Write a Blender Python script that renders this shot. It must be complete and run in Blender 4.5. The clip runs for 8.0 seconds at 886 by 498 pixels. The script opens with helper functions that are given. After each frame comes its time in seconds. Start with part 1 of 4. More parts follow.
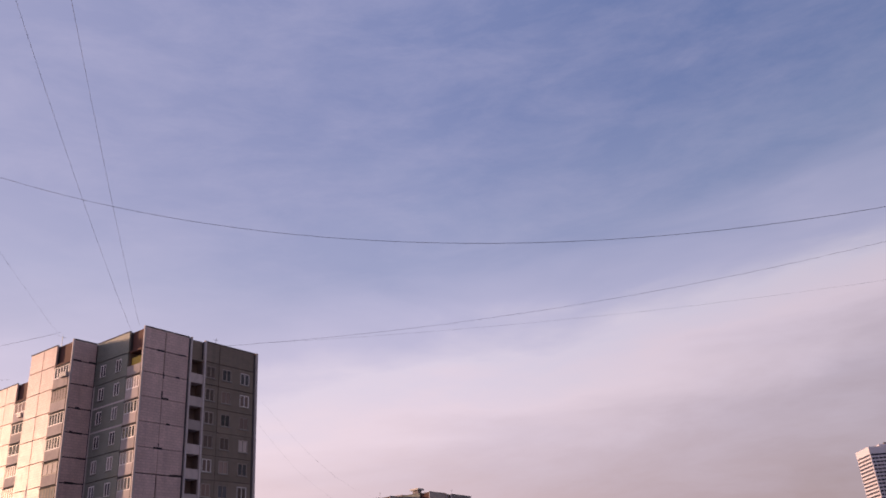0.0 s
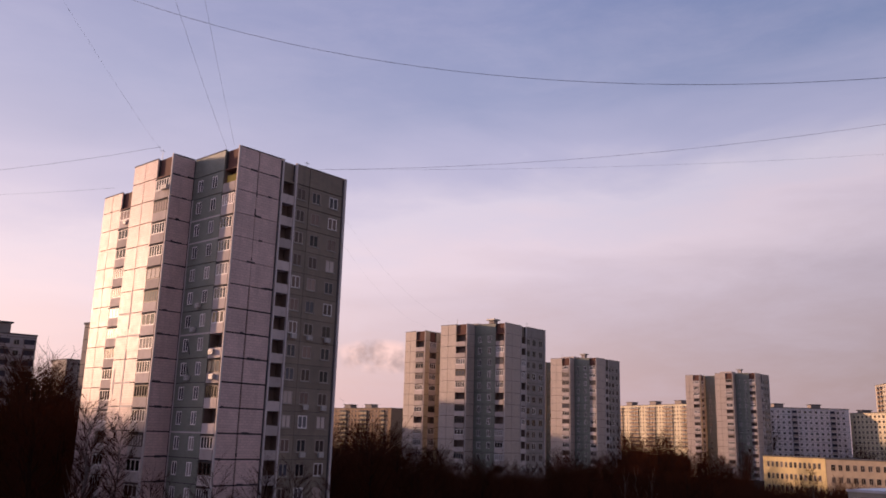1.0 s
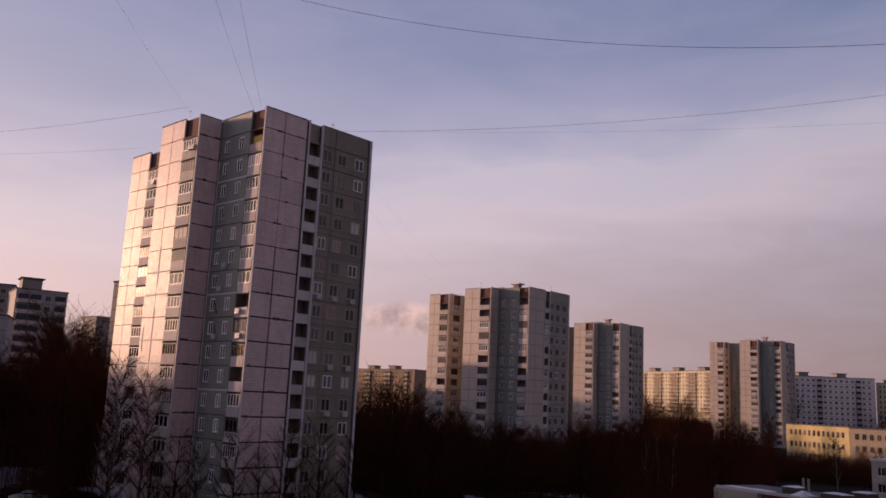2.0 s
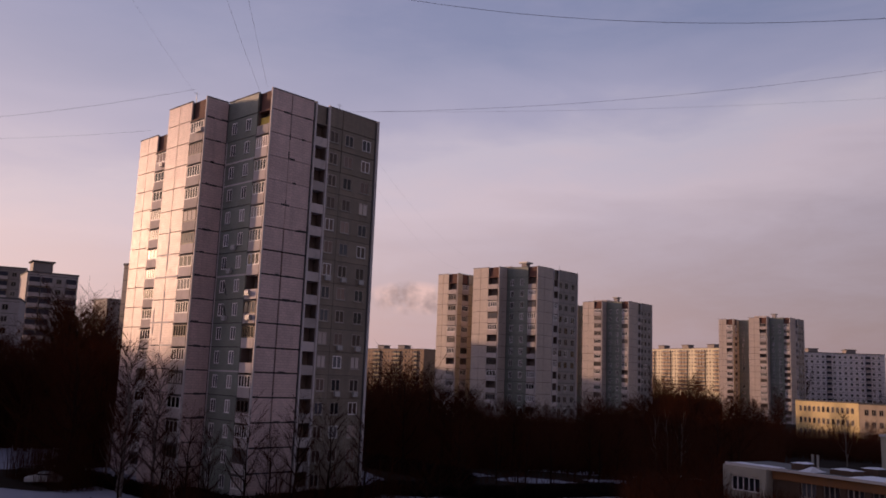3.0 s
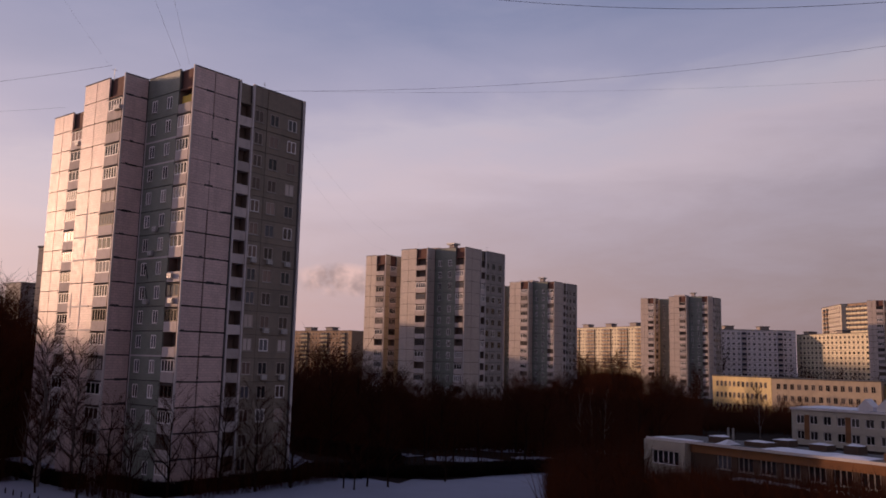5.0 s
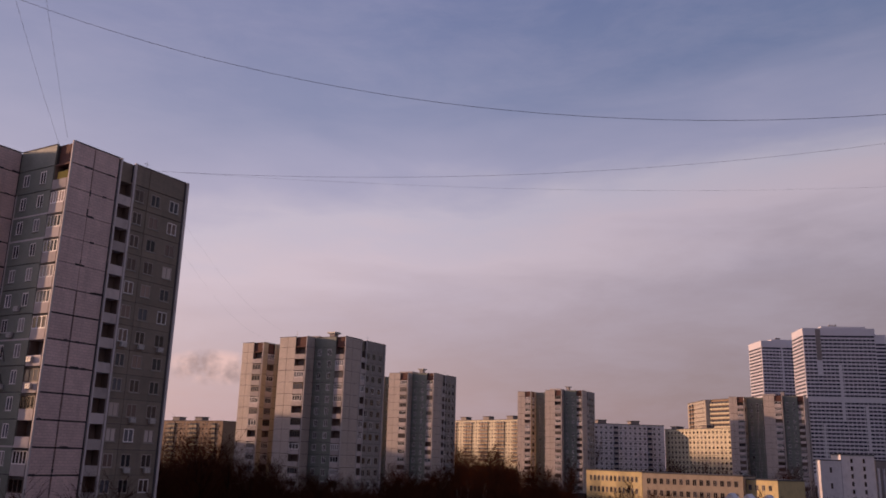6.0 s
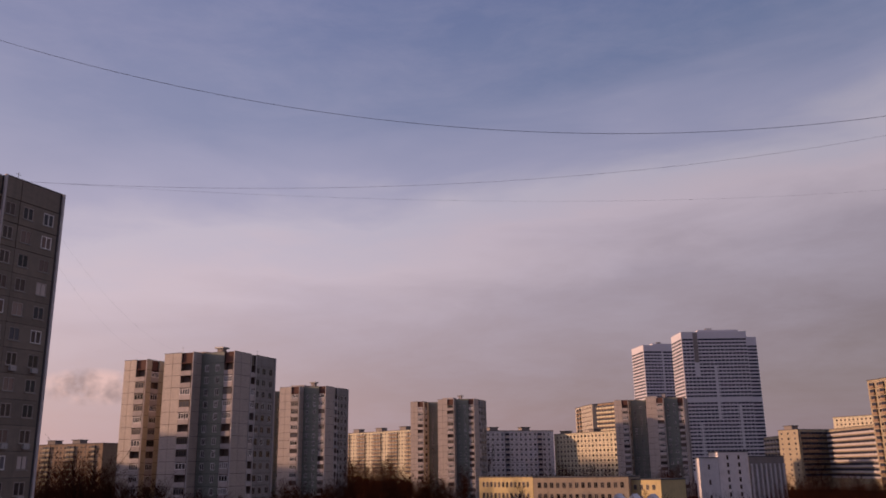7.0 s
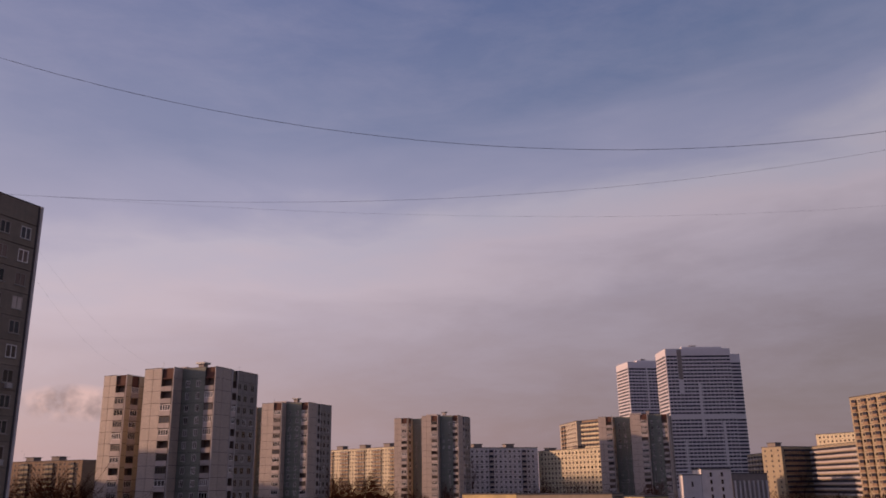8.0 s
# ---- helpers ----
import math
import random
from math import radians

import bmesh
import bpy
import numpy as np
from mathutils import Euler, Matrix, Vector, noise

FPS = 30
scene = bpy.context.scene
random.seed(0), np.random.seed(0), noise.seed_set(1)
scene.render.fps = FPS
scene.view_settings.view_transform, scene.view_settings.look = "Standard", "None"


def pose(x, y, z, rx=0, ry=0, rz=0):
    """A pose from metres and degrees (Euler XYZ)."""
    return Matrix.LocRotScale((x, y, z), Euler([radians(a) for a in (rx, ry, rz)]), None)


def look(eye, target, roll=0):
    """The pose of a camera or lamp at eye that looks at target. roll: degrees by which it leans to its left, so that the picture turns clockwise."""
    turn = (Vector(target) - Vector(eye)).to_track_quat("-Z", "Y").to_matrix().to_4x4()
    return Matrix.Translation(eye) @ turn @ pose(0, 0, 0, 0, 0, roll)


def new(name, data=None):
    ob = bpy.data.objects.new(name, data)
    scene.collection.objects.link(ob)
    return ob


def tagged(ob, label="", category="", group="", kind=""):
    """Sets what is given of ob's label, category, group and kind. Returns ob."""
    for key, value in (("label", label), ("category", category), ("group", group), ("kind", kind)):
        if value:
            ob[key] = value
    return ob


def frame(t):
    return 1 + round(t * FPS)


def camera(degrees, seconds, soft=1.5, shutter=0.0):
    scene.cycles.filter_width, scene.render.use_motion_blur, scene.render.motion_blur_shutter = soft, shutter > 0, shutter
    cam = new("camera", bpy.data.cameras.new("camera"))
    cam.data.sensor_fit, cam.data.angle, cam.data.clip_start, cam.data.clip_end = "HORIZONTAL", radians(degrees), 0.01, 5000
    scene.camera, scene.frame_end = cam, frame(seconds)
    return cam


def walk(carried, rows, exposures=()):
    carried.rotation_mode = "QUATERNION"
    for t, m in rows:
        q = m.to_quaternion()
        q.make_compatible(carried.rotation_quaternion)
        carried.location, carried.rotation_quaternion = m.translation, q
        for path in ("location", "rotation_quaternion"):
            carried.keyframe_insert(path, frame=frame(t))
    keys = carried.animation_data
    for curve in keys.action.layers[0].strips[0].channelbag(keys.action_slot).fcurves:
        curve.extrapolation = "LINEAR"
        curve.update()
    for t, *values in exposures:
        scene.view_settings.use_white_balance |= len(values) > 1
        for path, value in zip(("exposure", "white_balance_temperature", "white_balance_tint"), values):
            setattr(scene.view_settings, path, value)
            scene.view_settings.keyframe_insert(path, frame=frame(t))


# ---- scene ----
EYE = 14.96  # the camera is held at a window on the fifth floor
cam = camera(55.87, 8.0, soft=1.7)
walk(cam, [
    (0, pose(0.20, 2.52, EYE + -0.078, 113.983, 3.775, 1.074)),
    (0.3, pose(0.22, 2.51, EYE + -0.069, 110.914, 2.858, 2.014)),
    (0.5, pose(0.24, 2.51, EYE + -0.064, 108.332, 0.845, 3.732)),
    (0.7, pose(0.22, 2.48, EYE + -0.050, 106.014, -0.360, 4.530)),
    (1, pose(0.21, 2.45, EYE + -0.029, 102.763, -1.590, 5.533)),
    (1.5, pose(0.22, 2.47, EYE + -0.040, 100.557, -2.502, 6.349)),
    (2.8, pose(0.17, 2.43, EYE + 0.005, 99.700, -2.303, 7.990)),
    (3, pose(0.19, 2.40, EYE + 0.031, 98.758, -2.214, 7.695)),
    (3.5, pose(0.21, 2.48, EYE + -0.016, 97.595, -2.078, 6.641)),
    (4, pose(0.21, 2.42, EYE + 0.027, 97.153, -2.380, 5.765)),
    (4.5, pose(0.23, 2.38, EYE + -0.001, 97.381, -0.863, 2.422)),
    (4.7, pose(0.21, 2.41, EYE + 0.050, 96.622, -1.518, 3.099)),
    (5.8, pose(0.06, 2.34, EYE + 0.028, 103.467, -1.315, -2.681)),
    (6, pose(-0.14, 2.24, EYE + 0.035, 103.991, -1.636, -5.499)),
    (6.5, pose(-0.26, 2.23, EYE + 0.046, 103.862, -0.035, -10.431)),
    (7, pose(-0.26, 2.22, EYE + 0.061, 104.779, 0.790, -12.582)),
    (7.5, pose(-0.09, 2.32, EYE + 0.005, 105.177, 0.972, -12.667)),
    (8, pose(0.28, 2.46, EYE + -0.052, 105.880, 0.802, -13.601)),
], exposures=[(0, 0.38), (0.7, 0.45), (1.0, 0.38), (1.5, 0.16), (3, -0.03), (4.7, -0.06), (6, -0.02), (7, -0.06), (8, -0.15)])

# ---- light: a low evening sun from the west and a hazy, streaked sky ----
SUN_AZ = -77.0   # degrees clockwise from +y
SUN_EL = 7.5
sun_way = Vector((math.sin(radians(SUN_AZ)) * math.cos(radians(SUN_EL)), math.cos(radians(SUN_AZ)) * math.cos(radians(SUN_EL)), math.sin(radians(SUN_EL))))
sun = new("sun", bpy.data.lights.new("sun", "SUN"))
sun.data.energy, sun.data.angle, sun.data.color = 3.7, radians(0.8), (1.0, 0.59, 0.385)
sun.matrix_world = look((0, 0, 200), Vector((0, 0, 200)) - sun_way)


class Nodes:
    """Short hand for node trees."""

    def __init__(self, tree):
        self.tree = tree
        tree.nodes.clear()

    def add(self, kind, **sets):
        n = self.tree.nodes.new(kind)
        for k, v in sets.items():
            setattr(n, k, v)
        return n

    def feed(self, socket, value):
        if isinstance(value, bpy.types.NodeSocket):
            self.tree.links.new(value, socket)
        else:
            socket.default_value = value

    def math(self, op, a, b=0.0, c=0.0, clamp=False):
        n = self.add("ShaderNodeMath", operation=op, use_clamp=clamp)
        for s, v in zip(n.inputs, (a, b, c)):
            self.feed(s, v)
        return n.outputs[0]

    def ramp(self, fac, stops):
        n = self.add("ShaderNodeValToRGB")
        el = n.color_ramp.elements
        while len(el) < len(stops):
            el.new(0.5)
        for e, (p, c) in zip(el, stops):
            e.position, e.color = p, (*c, 1) if len(c) == 3 else c
        self.feed(n.inputs[0], fac)
        return n.outputs[0]

    def mix(self, fac, a, b, mode="MIX"):
        n = self.add("ShaderNodeMix", data_type="RGBA", blend_type=mode)
        self.feed(n.inputs[0], fac)
        for s, v in ((n.inputs[6], a), (n.inputs[7], b)):
            self.feed(s, (*v, 1) if isinstance(v, tuple) and len(v) == 3 else v)
        return n.outputs[2]

    def noise(self, vector, scale, detail=4.0, rough=0.55, distort=0.0):
        n = self.add("ShaderNodeTexNoise")
        self.feed(n.inputs["Vector"], vector)
        n.inputs["Scale"].default_value, n.inputs["Detail"].default_value = scale, detail
        n.inputs["Roughness"].default_value, n.inputs["Distortion"].default_value = rough, distort
        return n.outputs[0]

    def scaled(self, vector, x, y, z, rz=0.0):
        n = self.add("ShaderNodeMapping")
        self.feed(n.inputs[0], vector)
        n.inputs["Scale"].default_value = (x, y, z)
        n.inputs["Rotation"].default_value = (0, 0, rz)
        return n.outputs[0]


def build_world():
    world = bpy.data.worlds.new("evening_sky")
    scene.world = world
    world.use_nodes = True
    N = Nodes(world.node_tree)
    way = N.add("ShaderNodeTexCoord").outputs["Generated"]
    xyz = N.add("ShaderNodeSeparateXYZ")
    N.feed(xyz.inputs[0], way)
    x, y, z = xyz.outputs
    az = N.math("ARCTAN2", x, y)                      # radians, 0 is ahead, right is plus
    el = N.math("ARCSINE", z)
    sky = N.add("ShaderNodeTexSky", sky_type="NISHITA", sun_disc=False, sun_elevation=radians(SUN_EL), sun_rotation=radians(SUN_AZ), air_density=1.2, dust_density=2.0)
    # thin high cloud: a clear blue field above a long bank that climbs to the right
    flat = N.add("ShaderNodeCombineXYZ")
    N.feed(flat.inputs[0], az)
    N.feed(flat.inputs[1], el)
    slant = N.scaled(flat.outputs[0], 1.5, 6.0, 1.0, radians(-14))
    soft = N.noise(slant, 2.4, 5.0, 0.5, 0.5)
    fine = N.noise(N.scaled(flat.outputs[0], 2.2, 7.0, 1.0, radians(-17)), 2.6, 9.0, 0.66, 0.25)
    wob = N.math("MULTIPLY_ADD", N.math("SUBTRACT", soft, 0.5), 0.13, N.math("MULTIPLY", N.math("SUBTRACT", fine, 0.5), 0.06))
    height = N.math("ADD", N.math("SUBTRACT", el, N.math("MULTIPLY", az, 0.13)), wob)
    grad = N.ramp(N.math("DIVIDE", height, 0.6, clamp=True), [
        (0.0, (0.235, 0.175, 0.215)), (0.10, (0.27, 0.205, 0.26)), (0.25, (0.372, 0.302, 0.378)), (0.37, (0.55, 0.452, 0.535)),
        (0.45, (0.485, 0.44, 0.55)), (0.54, (0.29, 0.293, 0.455)), (0.67, (0.145, 0.185, 0.35)), (0.90, (0.085, 0.13, 0.305)), (1.0, (0.08, 0.125, 0.30))])
    # towards the sun the haze grows bright and rosy
    west = N.math("POWER", N.math("MULTIPLY_ADD", N.math("COSINE", N.math("SUBTRACT", az, radians(SUN_AZ))), 0.5, 0.5), 2.2)
    low = N.math("POWER", N.math("SUBTRACT", 1.0, N.math("MULTIPLY", N.math("ABSOLUTE", z), 1.0, clamp=True)), 3.0)
    rosy = N.mix(N.math("MULTIPLY", west, N.math("MULTIPLY_ADD", low, 0.66, 0.34)), grad, N.ramp(N.math("DIVIDE", el, 0.6, clamp=True), [(0.10, (0.97, 0.62, 0.60)), (0.36, (0.83, 0.62, 0.665)), (0.65, (0.70, 0.58, 0.70))]))
    wisp = N.ramp(fine, [(0.40, (0, 0, 0)), (0.85, (1, 1, 1))])
    clouded = N.mix(N.math("MULTIPLY", wisp, 0.28), rosy, (0.50, 0.44, 0.58))
    fall = N.math("MULTIPLY_ADD", N.math("DIVIDE", az, 0.7, clamp=True), -0.16, 1.0)
    grey = N.add("ShaderNodeCombineColor")
    for socket in grey.inputs[:3]:
        N.feed(socket, fall)
    clouded = N.mix(1.0, clouded, grey.outputs[0], "MULTIPLY")
    # a small drift of steam low over the woods
    dx = N.math("DIVIDE", N.math("ADD", az, radians(9.9)), radians(3.5))
    dy = N.math("DIVIDE", N.math("SUBTRACT", el, radians(5.3)), radians(1.25))
    puff = N.math("SUBTRACT", 1.0, N.math("ADD", N.math("MULTIPLY", dx, dx), N.math("MULTIPLY", dy, dy)), clamp=True)
    puff = N.math("MULTIPLY", puff, N.ramp(N.noise(flat.outputs[0], 28.0, 5.0, 0.6, 0.3), [(0.30, (0, 0, 0)), (0.52, (1, 1, 1))]))
    clouded = N.mix(N.math("MULTIPLY", puff, 1.5, clamp=True), clouded, N.mix(N.ramp(N.noise(flat.outputs[0], 40.0, 3.0, 0.5, 0.2), [(0.40, (0, 0, 0)), (0.62, (1, 1, 1))]), (0.42, 0.28, 0.30), (0.76, 0.49, 0.48)))
    out = N.add("ShaderNodeOutputWorld")
    bg1, bg2, both = N.add("ShaderNodeBackground"), N.add("ShaderNodeBackground"), N.add("ShaderNodeAddShader")
    N.feed(bg1.inputs[0], sky.outputs[0])
    bg1.inputs[1].default_value = 0.02
    N.feed(bg2.inputs[0], clouded)
    bg2.inputs[1].default_value = 0.95
    N.feed(both.inputs[0], bg1.outputs[0])
    N.feed(both.inputs[1], bg2.outputs[0])
    N.feed(out.inputs[0], both.outputs[0])


build_world()


# ---- materials ----
def surface(name, base, rough=0.8, vary=0.25, scale=1.0, metal=0.0, bump=0.0, stain=0.0, stain_colour=(0.1, 0.08, 0.07), per_object=0.0, spec=0.5, streak=False, courses=0.0):
    mat = bpy.data.materials.new(name)
    mat.use_nodes = True
    N = Nodes(mat.node_tree)
    geo = N.add("ShaderNodeNewGeometry")
    place = geo.outputs["Position"]
    coarse = N.noise(place, 0.35 * scale, 4.0)
    grain = N.noise(place, 9.0 * scale, 3.0)
    k = N.math("MULTIPLY_ADD", N.math("SUBTRACT", coarse, 0.5), 2 * vary, 1.0)
    k = N.math("ADD", k, N.math("MULTIPLY", N.math("SUBTRACT", grain, 0.5), vary))
    if per_object:
        info = N.add("ShaderNodeObjectInfo")
        k = N.math("ADD", k, N.math("MULTIPLY", N.math("SUBTRACT", info.outputs["Random"], 0.5), per_object))
    col = N.mix(1.0, base, N.add("ShaderNodeCombineColor").outputs[0], "MULTIPLY")
    comb = col.node.inputs[7].links[0].from_node
    for s in comb.inputs[:3]:
        N.feed(s, k)
    if courses:
        own = N.add("ShaderNodeTexCoord").outputs["Object"]
        split = N.add("ShaderNodeSeparateXYZ")
        N.feed(split.inputs[0], own)
        lay = N.add("ShaderNodeCombineXYZ")
        N.feed(lay.inputs[0], N.math("ADD", split.outputs[0], split.outputs[1]))
        N.feed(lay.inputs[1], split.outputs[2])
        tiles = N.add("ShaderNodeTexBrick")
        N.feed(tiles.inputs["Vector"], lay.outputs[0])
        tiles.inputs["Color1"].default_value, tiles.inputs["Color2"].default_value = (1, 1, 1, 1), (0.86, 0.86, 0.86, 1)
        tiles.inputs["Mortar"].default_value = (1 - courses, 1 - courses, 1 - courses, 1)
        for key, value in (("Scale", 1.0), ("Mortar Size", 0.03), ("Mortar Smooth", 0.3), ("Brick Width", 0.62), ("Row Height", 0.31)):
            tiles.inputs[key].default_value = value
        col = N.mix(1.0, col, tiles.outputs["Color"], "MULTIPLY")
    if stain:
        v = N.scaled(place, 1.0, 1.0, 0.12 if streak else 0.6)
        s = N.ramp(N.noise(v, 0.9 * scale, 6.0, 0.65), [(0.48, (0, 0, 0)), (0.75, (1, 1, 1))])
        col = N.mix(N.math("MULTIPLY", s, stain), col, stain_colour)
    bsdf = N.add("ShaderNodeBsdfPrincipled")
    N.feed(bsdf.inputs["Base Color"], col)
    sheen = N.math("MULTIPLY_ADD", N.math("SUBTRACT", grain, 0.5), 0.25, rough)
    if courses:
        sheen = N.math("ADD", sheen, N.math("MULTIPLY", N.math("SUBTRACT", N.noise(place, 1.6, 6.0, 0.7), 0.5), 0.35), clamp=True)
    N.feed(bsdf.inputs["Roughness"], sheen)
    bsdf.inputs["Metallic"].default_value = metal
    bsdf.inputs["Specular IOR Level"].default_value = spec
    if bump:
        b = N.add("ShaderNodeBump")
        b.inputs["Strength"].default_value, b.inputs["Distance"].default_value = bump, 0.03
        N.feed(b.inputs["Height"], grain)
        N.feed(bsdf.inputs["Normal"], b.outputs[0])
    out = N.add("ShaderNodeOutputMaterial")
    N.feed(out.inputs[0], bsdf.outputs[0])
    return mat


def glazing(name, base, rough=0.08, palest=0.36):
    mat = bpy.data.materials.new(name)
    mat.use_nodes = True
    N = Nodes(mat.node_tree)
    info = N.add("ShaderNodeObjectInfo")
    # lighter tones stand for curtains and for sky mirrored in the panes
    col = N.ramp(info.outputs["Random"], [(0.0, tuple(c * 0.4 for c in base)), (0.4, base), (0.7, tuple(min(1, c * 3.5) for c in base)), (1.0, (palest, palest * 0.86, palest * 0.78))])
    bsdf = N.add("ShaderNodeBsdfPrincipled")
    N.feed(bsdf.inputs["Base Color"], col)
    bsdf.inputs["Roughness"].default_value = rough
    bsdf.inputs["IOR"].default_value = 1.52
    bsdf.inputs["Specular IOR Level"].default_value = 0.32
    out = N.add("ShaderNodeOutputMaterial")
    N.feed(out.inputs[0], bsdf.outputs[0])
    return mat


M = {
    "tile": surface("pale_glazed_tile", (0.66, 0.485, 0.45), 0.50, 0.22, 1.0, stain=0.38, stain_colour=(0.25, 0.19, 0.17), per_object=0.14, bump=0.3, streak=True, courses=0.28, spec=0.38),
    "tile_far": surface("pale_grey_tile", (0.54, 0.45, 0.395), 0.55, 0.16, 0.7, stain=0.3, stain_colour=(0.24, 0.20, 0.18), bump=0.2, streak=True, courses=0.2),
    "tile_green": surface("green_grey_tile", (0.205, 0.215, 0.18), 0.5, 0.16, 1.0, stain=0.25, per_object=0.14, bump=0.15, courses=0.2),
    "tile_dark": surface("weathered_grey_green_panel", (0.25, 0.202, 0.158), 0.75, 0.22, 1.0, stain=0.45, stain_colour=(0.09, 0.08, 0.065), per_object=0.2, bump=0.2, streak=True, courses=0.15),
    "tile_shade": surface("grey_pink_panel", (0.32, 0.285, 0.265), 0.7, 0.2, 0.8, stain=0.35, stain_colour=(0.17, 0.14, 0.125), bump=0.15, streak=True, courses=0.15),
    # yellow base holds the warm light bounced into the far towers' recess
    "tile_cream": surface("bounce_warmed_tile", (0.57, 0.47, 0.33), 0.6, 0.16, 0.7, stain=0.25, stain_colour=(0.26, 0.19, 0.12), bump=0.2, streak=True, courses=0.2),
    # dark brown base carries the shade inside the open bays
    "lining": surface("shaded_loggia_plaster", (0.17, 0.125, 0.105), 0.85, 0.3, stain=0.4, stain_colour=(0.07, 0.05, 0.045)),
    # palest panes: curtains plus reflected pink sky put into the base
    "glass_pale": glazing("curtain_sky_glass", (0.09, 0.062, 0.052), 0.1, 0.6),
    "joint": surface("tarred_joint", (0.05, 0.045, 0.045), 0.85, 0.3),
    "trim": surface("pale_concrete_edge", (0.55, 0.49, 0.47), 0.7, 0.15),
    "concrete": surface("loggia_concrete", (0.49, 0.42, 0.395), 0.8, 0.22, stain=0.35, per_object=0.45),
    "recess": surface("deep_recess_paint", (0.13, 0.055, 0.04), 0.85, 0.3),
    "roof": surface("roof_felt", (0.09, 0.085, 0.085), 0.9, 0.3),
    "frame": surface("painted_window_frame", (0.80, 0.74, 0.71), 0.55, 0.12, per_object=0.3),
    "frame_old": surface("weathered_window_frame", (0.36, 0.30, 0.26), 0.65, 0.2, per_object=0.5),
    "frame_dark": surface("dark_brown_frame", (0.09, 0.06, 0.045), 0.6, 0.2),
    "glass": glazing("window_glass", (0.035, 0.035, 0.04)),
    "glass_dark": glazing("loggia_glass", (0.016, 0.014, 0.014), 0.12, 0.10),
    "yellow": surface("ochre_paint", (0.66, 0.46, 0.08), 0.7, 0.15),
    "green_cloth": surface("pale_green_sheet", (0.35, 0.42, 0.25), 0.7, 0.15),
    "metal": surface("zinc_sheet", (0.35, 0.34, 0.33), 0.45, 0.2, metal=0.7),
    "white": surface("white_unit", (0.45, 0.42, 0.40), 0.5, 0.1),
    # ground snow's base is darkened for evening shade; roof snow is not
    "snow": surface("shaded_trodden_snow", (0.22, 0.215, 0.26), 0.8, 0.16, 0.6, bump=0.5, stain=0.35, stain_colour=(0.25, 0.24, 0.26)),
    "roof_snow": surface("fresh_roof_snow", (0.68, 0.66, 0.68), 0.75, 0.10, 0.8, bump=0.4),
    # litter, bark, twig and hedge bases are lowered to near-black for shaded woods
    "litter": surface("near_black_litter", (0.018, 0.011, 0.008), 0.95, 0.5, 0.8, stain=0.3, stain_colour=(0.03, 0.022, 0.02), spec=0.05),
    "asphalt": surface("wet_asphalt", (0.016, 0.014, 0.015), 0.95, 0.3, spec=0.08),
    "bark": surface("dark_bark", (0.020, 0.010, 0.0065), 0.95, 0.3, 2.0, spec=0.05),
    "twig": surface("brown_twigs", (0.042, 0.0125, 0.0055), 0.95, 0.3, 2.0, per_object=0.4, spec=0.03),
    "birch": surface("birch_bark", (0.13, 0.102, 0.09), 0.85, 0.4, 3.0, stain=0.5),
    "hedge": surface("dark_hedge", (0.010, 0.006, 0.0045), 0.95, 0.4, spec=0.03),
    "panel_white": surface("white_panel", (0.68, 0.62, 0.61), 0.7, 0.15, stain=0.2, per_object=0.05),
    "panel_yellow": surface("cream_panel", (0.62, 0.535, 0.37), 0.7, 0.15, stain=0.2),
    # school walls in two tones: ochre for the sunlit wings, brown for shade
    "panel_ochre": surface("ochre_yellow_panel", (0.58, 0.45, 0.22), 0.75, 0.18, stain=0.25),
    "school_shaded": surface("shaded_cream_render", (0.40, 0.32, 0.24), 0.8, 0.18, stain=0.25),
    "panel_dun": surface("dun_panel", (0.40, 0.325, 0.22), 0.75, 0.2, stain=0.3),
    "panel_grey": surface("grey_panel", (0.25, 0.21, 0.195), 0.75, 0.2, stain=0.25),
    "panel_mauve": surface("mauve_white_panel", (0.36, 0.315, 0.31), 0.75, 0.2, stain=0.25),
    "brick": surface("brown_brick", (0.30, 0.20, 0.13), 0.85, 0.2),
    "tower_white": surface("white_cladding", (0.63, 0.59, 0.61), 0.5, 0.06),
    "band": surface("dark_band", (0.035, 0.035, 0.052), 0.4, 0.3, spec=0.2),
    # kindergarten ochre and umber are darkened for shade from trees and neighbours
    "ochre_wall": surface("ochre_render", (0.22, 0.09, 0.032), 0.8, 0.2, stain=0.25),
    "umber_wall": surface("shade_darkened_umber", (0.075, 0.042, 0.026), 0.85, 0.25, stain=0.3),
    "cream_wall": surface("cream_render", (0.46, 0.40, 0.32), 0.8, 0.15, stain=0.2),
    "cable": surface("black_cable", (0.02, 0.02, 0.025), 0.6, 0.1),
    "car": surface("dark_car_paint", (0.03, 0.03, 0.035), 0.25, 0.1),
    "rubber": surface("rubber", (0.02, 0.02, 0.02), 0.8, 0.1),
}


